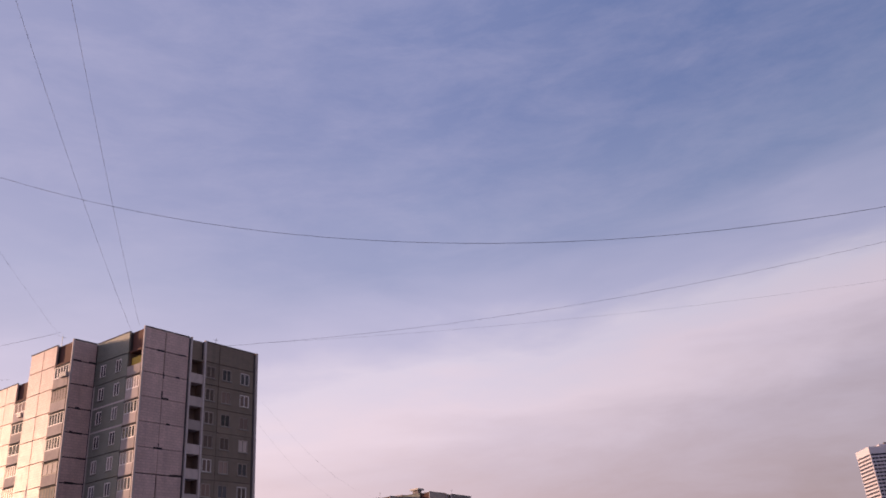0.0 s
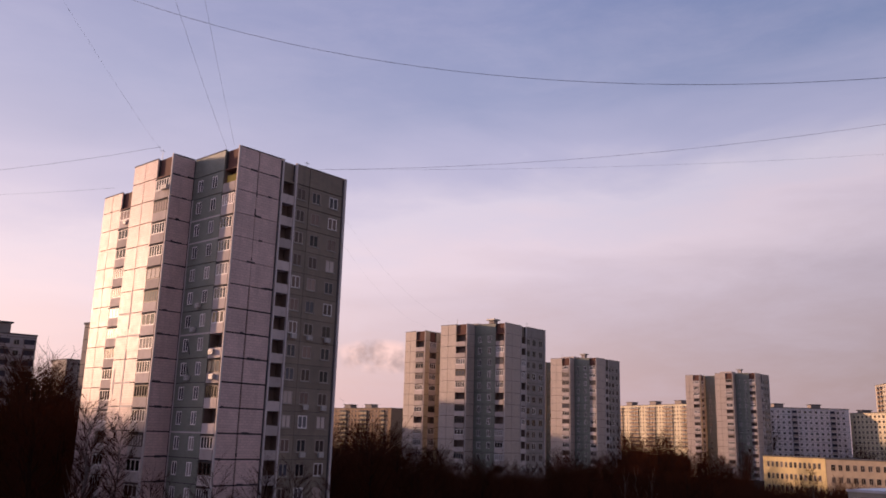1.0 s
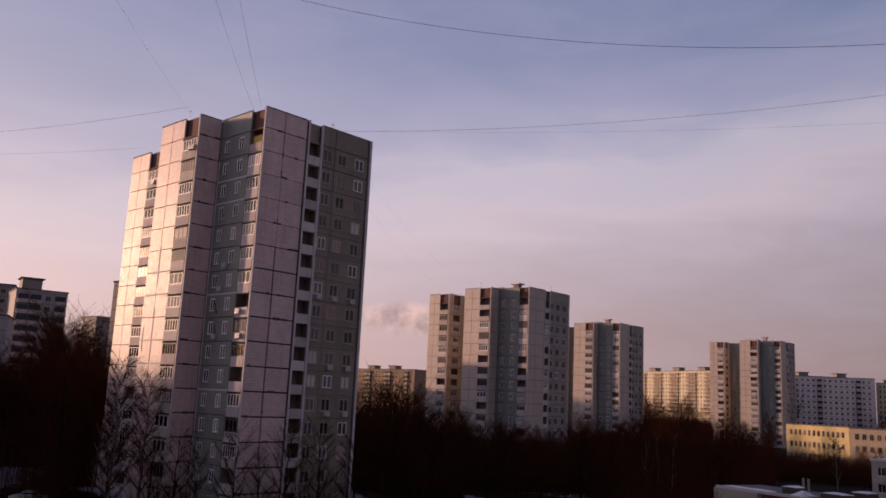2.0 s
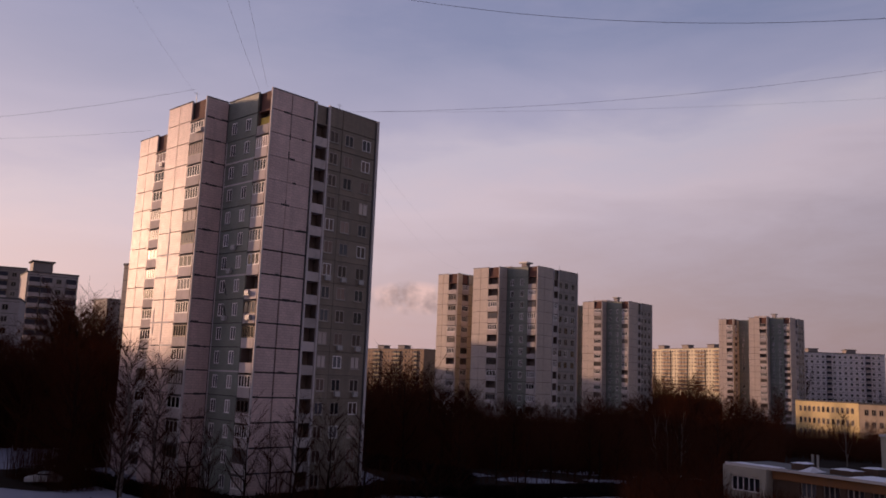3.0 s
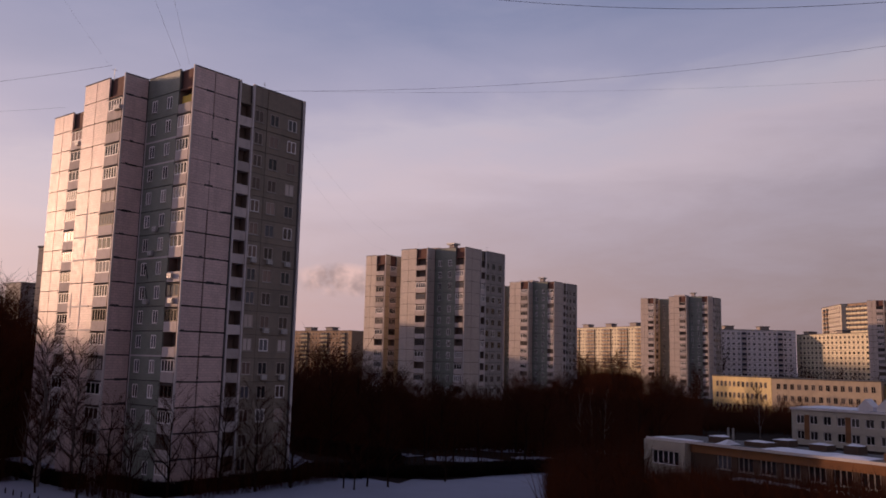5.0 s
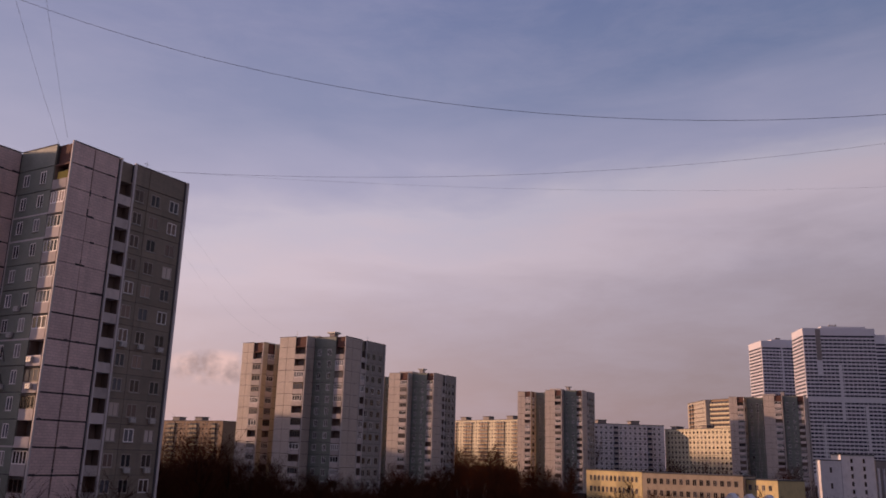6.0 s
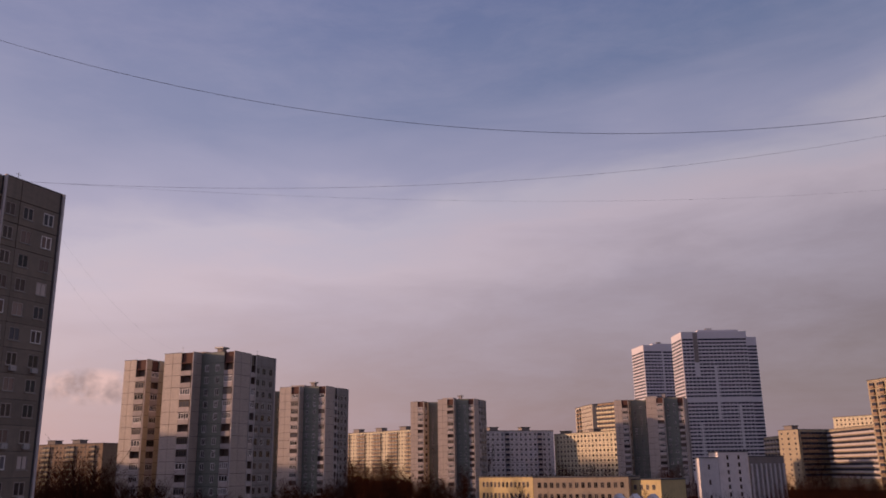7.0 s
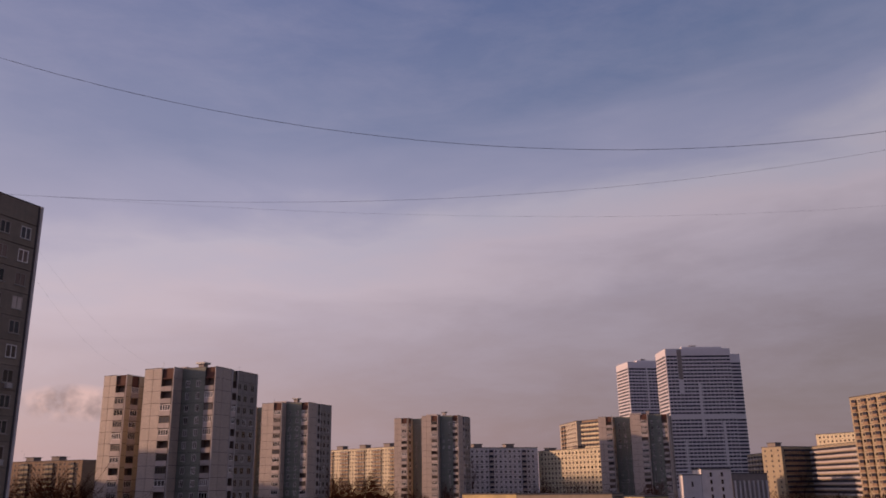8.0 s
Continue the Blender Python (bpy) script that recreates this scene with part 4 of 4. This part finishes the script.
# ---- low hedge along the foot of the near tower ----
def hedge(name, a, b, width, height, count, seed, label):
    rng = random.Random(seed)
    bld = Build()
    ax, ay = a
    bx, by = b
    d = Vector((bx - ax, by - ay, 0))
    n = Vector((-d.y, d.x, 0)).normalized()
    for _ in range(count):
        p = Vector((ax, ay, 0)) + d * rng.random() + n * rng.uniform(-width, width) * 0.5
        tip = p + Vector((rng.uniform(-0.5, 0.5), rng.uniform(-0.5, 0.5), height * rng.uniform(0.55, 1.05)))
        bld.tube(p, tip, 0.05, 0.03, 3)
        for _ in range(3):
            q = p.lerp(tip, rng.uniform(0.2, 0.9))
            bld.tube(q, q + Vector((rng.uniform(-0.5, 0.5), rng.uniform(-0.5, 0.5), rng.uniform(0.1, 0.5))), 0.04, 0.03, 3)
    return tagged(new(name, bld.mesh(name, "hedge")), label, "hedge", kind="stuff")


def on_tower(x, y):
    c, s = math.cos(radians(GRID)), math.sin(radians(GRID))
    return -34.43 + x * c - y * s, 95.48 + x * s + y * c


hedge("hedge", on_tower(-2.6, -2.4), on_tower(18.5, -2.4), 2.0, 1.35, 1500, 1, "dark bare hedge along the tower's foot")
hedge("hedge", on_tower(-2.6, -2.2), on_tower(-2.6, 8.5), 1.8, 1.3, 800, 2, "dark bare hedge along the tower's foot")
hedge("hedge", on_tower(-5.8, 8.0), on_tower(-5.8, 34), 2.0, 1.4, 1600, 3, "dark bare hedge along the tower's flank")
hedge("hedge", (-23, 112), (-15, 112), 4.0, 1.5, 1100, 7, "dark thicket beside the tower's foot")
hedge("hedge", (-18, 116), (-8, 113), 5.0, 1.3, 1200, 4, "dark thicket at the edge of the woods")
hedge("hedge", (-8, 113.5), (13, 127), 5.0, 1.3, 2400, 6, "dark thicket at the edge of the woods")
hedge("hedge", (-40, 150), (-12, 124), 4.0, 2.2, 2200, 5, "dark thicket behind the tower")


# ---- bare trees ----
def tree_meshes(seed, height, spread, bark, limbs=14, subs=6, twigs=5, fine=1.0):
    """A bare winter tree: tapered trunk with limbs, and a crown of fine twigs."""
    rng = random.Random(seed)
    wood, crown = Build(), Build()
    lean = Vector((rng.uniform(-0.05, 0.05), rng.uniform(-0.05, 0.05), 1)).normalized()
    r0 = height * 0.0125 + 0.03
    knots = [Vector((0, 0, -0.1))]
    for i in range(1, 7):
        knots.append(lean * height * i / 6 * 0.92 + Vector((rng.uniform(-1, 1), rng.uniform(-1, 1), 0)) * height * 0.012)
    for i in range(6):
        wood.tube(knots[i], knots[i + 1], r0 * (1 - i / 6.4), r0 * (1 - (i + 1) / 6.4), 6)

    def along(t):
        i = min(5, int(t * 6))
        return knots[i].lerp(knots[i + 1], t * 6 - i)
    for i in range(limbs):
        t = 0.14 + 0.83 * (i + rng.random() * 0.8) / limbs
        a = i * 2.4 + rng.uniform(-0.5, 0.5)
        out = spread * (1.15 - t) * rng.uniform(0.75, 1.2)
        p = along(min(t, 0.99))
        way = Vector((math.cos(a) * out, math.sin(a) * out, height * (0.15 + 0.16 * (1 - t)) * rng.uniform(0.8, 1.25)))
        mid = p + way * 0.5 + Vector((0, 0, -0.06 * height * (1 - t)))
        end = p + way
        rl = r0 * (1 - t) * 0.55 + 0.02
        wood.tube(p, mid, rl, rl * 0.65, 4)
        wood.tube(mid, end, rl * 0.65, 0.02, 4)
        for k in range(subs):
            q = (p.lerp(mid, 0.3 + 0.7 * k / subs * 2) if k < subs / 2 else mid.lerp(end, (k - subs / 2) / (subs / 2) + 0.1))
            b = a + rng.uniform(-1.4, 1.4)
            ln = spread * rng.uniform(0.28, 0.5)
            e = q + Vector((math.cos(b) * ln, math.sin(b) * ln, ln * rng.uniform(0.5, 1.5)))
            crown.tube(q, e, 0.028 * fine, 0.014 * fine, 3)
            for _ in range(twigs):
                s = q.lerp(e, rng.uniform(0.15, 1.0))
                c = b + rng.uniform(-1.3, 1.3)
                l2 = ln * rng.uniform(0.35, 0.75)
                crown.tube(s, s + Vector((math.cos(c) * l2, math.sin(c) * l2, l2 * rng.uniform(0.3, 1.5))), 0.017 * fine, 0.008 * fine, 3)
    return wood.mesh("trunk", bark), crown.mesh("crown", "twig")


KINDS = [tree_meshes(11 + i, 14 + i % 3, 4.2 + 0.5 * (i % 2), "bark") for i in range(5)] + [tree_meshes(31 + i, 16, 3.0, "birch", 16, 8, 9) for i in range(2)] + [tree_meshes(51 + i, 11, 3.0, "bark", 15, 7, 9, 0.55) for i in range(2)]
KIND_H = [14, 15, 16, 14, 15, 16, 16, 11, 11]


def plant(x, y, height, kind, rng, label="bare dark tree standing in shade", group="bare trees"):
    s = height / KIND_H[kind]
    tree = empty("tree", pose(x, y, 0, 0, 0, rng.uniform(0, 360)) @ Matrix.Diagonal((s * rng.uniform(0.9, 1.15), s * rng.uniform(0.9, 1.15), s, 1)), label, "tree", group)
    part("trunk", KINDS[kind][0], tree)
    part("crown", KINDS[kind][1], tree)


def inside_tower(x, y):
    """True near the walls of the towers."""
    for nx, ny in ((-34.43, 95.48), (-5.04, 207.6), (25.8, 320.6), (106.7, 409.1), (212.4, 394.2)):
        c, s = math.cos(radians(GRID)), math.sin(radians(GRID))
        u, w = (x - nx) * c + (y - ny) * s, -(x - nx) * s + (y - ny) * c
        if -7 < u < 21 and -4 < w < 40:
            return True
    return False


rng = random.Random(77)


def wood(count, az0, az1, d0, d1, h0, h1, kinds=(0, 1, 2, 3, 4), label="bare dark tree in the winter wood", group="bare trees"):
    made = 0
    while made < count:
        x, y = xy(rng.uniform(az0, az1), math.sqrt(rng.uniform(d0 * d0, d1 * d1)))
        if inside_tower(x, y):
            continue
        plant(x, y, rng.uniform(h0, h1), rng.choice(kinds), rng, label, group)
        made += 1


wood(20, -13.5, -8.3, 134, 196, 14, 17.5)
wood(22, -8.3, -5.5, 124, 196, 10, 13)                   # dark wood before the second tower
wood(30, -5.5, 3.5, 124, 190, 8, 10.8)
wood(45, 1.5, 12.0, 130, 250, 9, 12)                       # between the second tower and the school
wood(16, 4.5, 9.8, 74, 108, 7, 9.5, label="brown bare tree beside the kindergarten")
wood(22, 6.2, 10.2, 250, 420, 14.5, 18.5, label="bare tree with sunlit brown top")
wood(14, 10.2, 14.2, 250, 400, 9.5, 12.5, label="bare tree with sunlit brown top")
wood(16, -37, -32.2, 166, 200, 17, 20)
wood(22, -32.2, -27.4, 166, 200, 22, 26.5)
wood(14, -31, -27.3, 118, 152, 15, 18.5)                      # high wood on the slope beyond the yard
wood(22, 16.0, 27.0, 215, 262, 5, 8.5)                      # shrubs before the school
wood(24, 19, 29, 310, 455, 9, 14)
wood(24, 33, 42, 300, 430, 7, 11)
# trees that stand free before the near tower
for x, y, h in ((-41.5, 89.0, 9.0), (-38.5, 89.0, 10.0), (-36.5, 90.0, 8.5), (-33.0, 91.5, 10.5), (-30.8, 93.5, 8.0), (-28.6, 95.0, 11.0), (-25.2, 97.5, 10.5), (-22.0, 101.0, 9.5),
                (-16.0, 102.0, 7.0), (-14.6, 101.0, 7.5), (-13.5, 104.0, 8.0), (-11.0, 104.0, 8.5), (-4.5, 110.0, 7.0), (-47.5, 92.0, 8.0)):
    plant(x, y, h, rng.choice((7, 8)), rng, "slender fine-twigged bare tree before the tower")
for x, y, h, k in ((-49.5, 96.0, 17.0, 5), (-47.0, 99.0, 15.5, 6), (-51.5, 99.0, 14.0, 5)):
    plant(x, y, h, k, rng, "tall birch beside the tower's sunlit flank")
for x, y in ((17.0, 150.0), (19.0, 152.0), (20.5, 149.0), (60, 190), (-62, 115)):
    plant(x, y, 10.5, 5, rng, "pale-stemmed birch among dark trees")


def woods_mesh(name, count, test, h0, h1, seed, label):
    """Farther woods as one mesh: many copies of the bare trees, thinned."""
    r = np.random.default_rng(seed)
    sources = []
    for t, c in KINDS[:5]:
        vs, fs, n = [], [], 0
        for me in (t, c):
            co = np.empty(len(me.vertices) * 3)
            me.vertices.foreach_get("co", co)
            vs.append(co.reshape(-1, 3))
            idx = np.empty(len(me.polygons) * 4, dtype=np.int32) if all(len(p.vertices) == 4 for p in me.polygons) else None
            me.polygons.foreach_get("vertices", idx)
            fs.append(idx.reshape(-1, 4) + n)
            n += len(me.vertices)
        sources.append((np.concatenate(vs), np.concatenate(fs)))
    vs, fs, n, made = [], [], 0, 0
    while made < count:
        x, y = test(r)
        if inside_tower(x, y):
            continue
        made += 1
        k = int(r.integers(0, 5))
        v, f = sources[k]
        a, s = r.uniform(0, 6.28), r.uniform(h0, h1) / KIND_H[k]
        m = np.array([[math.cos(a), -math.sin(a), 0], [math.sin(a), math.cos(a), 0], [0, 0, 1]]) * s
        vs.append(v @ m.T + np.array([x, y, 0]))
        fs.append(f + n)
        n += len(v)
    me = bpy.data.meshes.new(name)
    v, f = np.concatenate(vs), np.concatenate(fs)
    me.vertices.add(len(v))
    me.vertices.foreach_set("co", v.ravel())
    me.loops.add(f.size)
    me.loops.foreach_set("vertex_index", f.ravel())
    me.polygons.add(len(f))
    me.polygons.foreach_set("loop_start", np.arange(0, f.size, 4))
    me.update(calc_edges=True)
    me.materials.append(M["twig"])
    return tagged(new(name, me), label, "woods", kind="stuff")


def sector(az0, az1, d0, d1):
    return lambda r: xy(r.uniform(az0, az1), math.sqrt(r.uniform(d0 * d0, d1 * d1)))


woods_mesh("woods", 60, sector(-14, 4, 126, 200), 7, 11, 1, "dense dark winter wood below the towers")
woods_mesh("woods", 50, sector(2, 14, 150, 330), 8, 12, 2, "dense dark winter wood between towers and school")
woods_mesh("woods", 45, sector(-40, -26.5, 154, 205), 14, 21, 3, "dense dark winter wood behind the yard")
# out of view: added so the near tower's lower flank falls in shade
woods_mesh("woods", 100, sector(-75, -38.5, 130, 330), 17, 25, 4, "unseen wood beside the yard, raised to shade the tower's flank")
woods_mesh("woods", 40, sector(33.8, 43, 335, 420), 6.5, 9.5, 6, "brown winter trees before the far slabs")
woods_mesh("woods", 60, sector(-14, 36, 330, 560), 12, 17, 5, "far winter trees between the houses")


def undergrowth(name, count, place, h0, h1, seed, label, mat="twig", free=False):
    """A tangle of thin upright stems, each a leaning three-sided spike with a fork."""
    r = np.random.default_rng(seed)
    xs = np.array([q for q in (place(r) for _ in range(count)) if free or not inside_tower(*q)])
    n = len(xs)
    h = r.uniform(h0, h1, n) * r.uniform(0.45, 1.0, n) ** 0.6
    base = np.column_stack([xs, np.full(n, -0.05)])
    tip = base + np.column_stack([r.normal(0, 0.12, n) * h, r.normal(0, 0.12, n) * h, h])
    fork = base + (tip - base) * r.uniform(0.3, 0.8, n)[:, None]
    side = fork + np.column_stack([r.normal(0, 0.22, n) * h, r.normal(0, 0.22, n) * h, h * r.uniform(0.1, 0.35, n)])
    starts, ends = np.concatenate([base, fork]), np.concatenate([tip, side])
    rad = np.concatenate([0.03 + 0.006 * h, 0.018 + 0.003 * h]) * (0.3 if free else 1.0)
    a = r.uniform(0, 6.28, 2 * n)
    ring = [np.column_stack([np.cos(a + k * 2.094), np.sin(a + k * 2.094), np.zeros(2 * n)]) * rad[:, None] for k in range(3)]
    v = np.stack([starts + ring[0], starts + ring[1], starts + ring[2], ends], axis=1).reshape(-1, 3)
    i = np.arange(2 * n)[:, None, None] * 4
    f = (np.array([[0, 1, 3], [1, 2, 3], [2, 0, 3]])[None] + i).reshape(-1, 3)
    me = bpy.data.meshes.new(name)
    me.vertices.add(len(v))
    me.vertices.foreach_set("co", v.ravel())
    me.loops.add(f.size)
    me.loops.foreach_set("vertex_index", f.ravel().astype(np.int32))
    me.polygons.add(len(f))
    me.polygons.foreach_set("loop_start", np.arange(0, f.size, 3, dtype=np.int32))
    me.update(calc_edges=True)
    me.materials.append(M[mat])
    return tagged(new(name, me), label, "undergrowth", kind="stuff")


undergrowth("undergrowth", 15000, sector(-14, 5, 146, 204), 4.5, 10.5, 21, "dark tangle of young stems under the wood")
undergrowth("undergrowth", 5000, sector(-13.5, -8.4, 150, 198), 9, 16, 49, "dark tangle of taller stems under the wood")
undergrowth("undergrowth", 12000, sector(3, 14, 140, 300), 4, 10, 22, "brown tangle of young stems between the houses")
undergrowth("undergrowth", 5000, sector(-32.2, -27, 168, 205), 14, 25, 51, "tall brown tangle of stems behind the yard")
undergrowth("undergrowth", 9000, sector(-38, -27, 166, 205), 9, 20, 23, "dark tangle of young stems behind the yard")
undergrowth("undergrowth", 3500, sector(-30.8, -27, 124, 152), 7, 18, 44, "dark tangle of young stems behind the yard")
undergrowth("undergrowth", 6000, sector(6, 10.3, 300, 430), 8, 16, 24, "brown stems with sunlit tops behind the towers")
undergrowth("undergrowth", 8000, sector(13.5, 27, 212, 268), 3.5, 7.5, 25, "low dark shrubs before the school")
undergrowth("undergrowth", 5000, sector(18, 42, 290, 450), 3, 9, 26, "low dark shrubs between the far houses")
undergrowth("undergrowth", 4000, sector(4.5, 10.0, 66, 96), 3, 9, 27, "reddish bare bushes before the kindergarten")
undergrowth("undergrowth", 2600, sector(9.6, 13.6, 72, 88), 5.0, 7.2, 52, "dark shrubs before the kindergarten's pale end")
undergrowth("undergrowth", 11000, sector(11.5, 31, 64, 78), 6.6, 8.2, 28, "dark shrubs along the kindergarten's wall")
def along_tower(x0, x1, y0, y1):
    return lambda r: on_tower(r.uniform(x0, x1), r.uniform(y0, y1))


undergrowth("undergrowth", 450, sector(-9, 6, 125, 142), 1, 4, 50, "ragged dark bushes at the edge of the woods")
undergrowth("undergrowth", 900, along_tower(-1, 20, -7, -3.2), 2, 8.5, 41, "thin saplings before the tower", free=True)
undergrowth("undergrowth", 600, along_tower(-8, -5, -3, 9), 2, 8, 42, "thin saplings before the tower", free=True)
undergrowth("undergrowth", 1000, along_tower(-13, -7.5, 18, 36), 4, 14, 43, "thin saplings beside the tower's flank", free=True)
# hidden stems, added to cast shade on the yellow slab's lower half
undergrowth("undergrowth", 3500, sector(11.2, 15.1, 466, 520), 30, 36, 48, "unseen tall wood added to shade the yellow slab's foot")
undergrowth("undergrowth", 5000, sector(15.2, 20, 448, 492), 6, 14, 31, "dark shrubs before the white slab")
undergrowth("undergrowth", 7000, sector(33.8, 43, 320, 420), 3, 8.5, 45, "brown tangle of bushes before the far slabs")
undergrowth("undergrowth", 2500, sector(28.5, 41, 250, 300), 1, 4.5, 32, "low dark shrubs in the snowy yards")
# unseen woods west of the yard and behind the near tower block low sun
undergrowth("undergrowth", 14000, sector(-54, -41, 150, 205), 24, 28, 47, "unseen dense wood added to shade the near tower's flank")
undergrowth("undergrowth", 9000, sector(-62, -38.5, 130, 260), 9, 20, 29, "unseen wood out west, added to hold off the low sun")
undergrowth("undergrowth", 8000, sector(-25, -16.5, 215, 300), 10, 20, 46, "unseen dense wood added to shade the second tower's foot")
undergrowth("undergrowth", 9000, sector(-26.5, -14, 160, 330), 10, 19, 30, "unseen high wood added to shade the farther towers' feet")


# ---- parked cars in the yard ----
def car(x, y, turn, label, paint="car"):
    auto = empty("car", pose(x, y, 0.08, 0, 0, turn), label, "car", "parked cars")
    bm = bmesh.new()
    prof = [(-2.1, 0.35), (-2.15, 0.85), (-1.3, 0.98), (-0.7, 1.42), (0.75, 1.45), (1.45, 1.0), (2.1, 0.9), (2.15, 0.4)]
    rows = []
    for y0, pinch in ((-0.85, 0.0), (-0.7, 0.1), (0.7, 0.1), (0.85, 0.0)):
        rows.append([bm.verts.new((px * (1 if pz < 1.2 else 0.95), y0 * (1.0 if pz < 1.05 else 0.86), pz + (0.03 if pinch else 0))) for px, pz in prof])
    for a, b in zip(rows, rows[1:]):
        for i in range(len(prof) - 1):
            bm.faces.new((a[i], a[i + 1], b[i + 1], b[i]))
        bm.faces.new((a[-1], a[0], b[0], b[-1]))
    bm.faces.new(rows[0][::-1])
    bm.faces.new(rows[-1])
    bmesh.ops.recalc_face_normals(bm, faces=bm.faces[:])
    me = bpy.data.meshes.new("body")
    bm.to_mesh(me)
    bm.free()
    me.materials.append(M[paint])
    part("body", me, auto)
    for s in (-0.78, 0.78):
        part("side_window", Build().box(-0.85, 0.95, s - 0.02 * (s < 0), s + 0.02 * (s > 0), 1.02, 1.34).mesh("side_window", "glass"), auto)
        for px in (-1.35, 1.35):
            wheel = part("wheel", Build().tube((px, s * 0.86, 0.32), (px, s * 1.12, 0.32), 0.32, 0.32, 14).mesh("wheel", "rubber"), auto)
            part("rim", Build().tube((px, s * 1.12, 0.32), (px, s * 1.13, 0.32), 0.2, 0.18, 10).mesh("rim", "metal"), wheel)
    roof = Build()
    roof.box(-0.65, 0.7, -0.6, 0.6, 1.49, 1.53)
    part("snow_cap", roof.mesh("snow_cap", "snow"), auto, label="thin crust of snow on the roof")


car(-68.0, 107.0, 12, "dark car parked in snow at the yard's edge")
car(-62.5, 101.5, 20, "pale car with a snow crust beside the road", "white")
car(-70.5, 118.0, 15, "dark car parked under the trees")


# ---- overhead cables ----
def cable(name, a, b, sag, radius, label):
    a, b = Vector(a), Vector(b)
    cu = bpy.data.curves.new(name, "CURVE")
    cu.dimensions, cu.bevel_depth, cu.bevel_resolution = "3D", radius, 1
    sp = cu.splines.new("POLY")
    n = 48
    sp.points.add(n)
    for i in range(n + 1):
        t = i / n
        p = a.lerp(b, t)
        sp.points[i].co = (p.x, p.y, p.z - 4 * sag * t * (1 - t), 1)
    cu.materials.append(M["cable"])
    return tagged(new(name, cu), label, "cable", "overhead cables")


def hung(name, y0, slope, k, q0, z0, xa, xb, radius, label):
    """A cable in an upright plane y = y0 + slope x, hanging as a parabola with its lowest point at q0 along it."""
    run = math.sqrt(1 + slope * slope)

    def z(x):
        return z0 + k * (x * run - q0) ** 2
    sag = k * ((xb - xa) * run) ** 2 / 4
    return cable(name, (xa, y0 + slope * xa, z(xa)), (xb, y0 + slope * xb, z(xb)), sag, radius, label)


hung("cable", 120, -0.2, 0.00174, 53.95, 63.1, -100, 150, 0.032, "thick black cable slung high across the sky")
hung("cable", 125, -0.1, 0.000887, -15.5, 56.3, -34, 150, 0.017, "black cable sagging from the tower roof")
hung("cable", 100, 0.1, 0.000563, -41.0, 46.3, -22, 140, 0.007, "thin grey cable below the others")
for a, b, sag, r in (((-36.6, 96.8, 48.9), (-11.4, -2.5, 49.0), 1.6, 0.010), ((-35.2, 95.6, 49.0), (-7.2, -2.5, 49.2), 1.4, 0.010),
                     ((-45.6, 97.9, 49.2), (-21.4, -2.5, 49.0), 1.5, 0.005), ((-45.6, 97.9, 49.6), (-125, 108, 49.0), 2.2, 0.014), ((-59.3, 113.4, 49.0), (-130, 108, 48.0), 1.6, 0.010),
                     ((-29.0, 121.0, 49.2), (-19.0, 212.0, 43.6), 3.0, 0.005), ((-29.5, 122.0, 46.0), (-26.0, 222.0, 43.6), 3.0, 0.005)):
    cable("cable", a, b, sag, r, "thin dark cable strung between roofs")
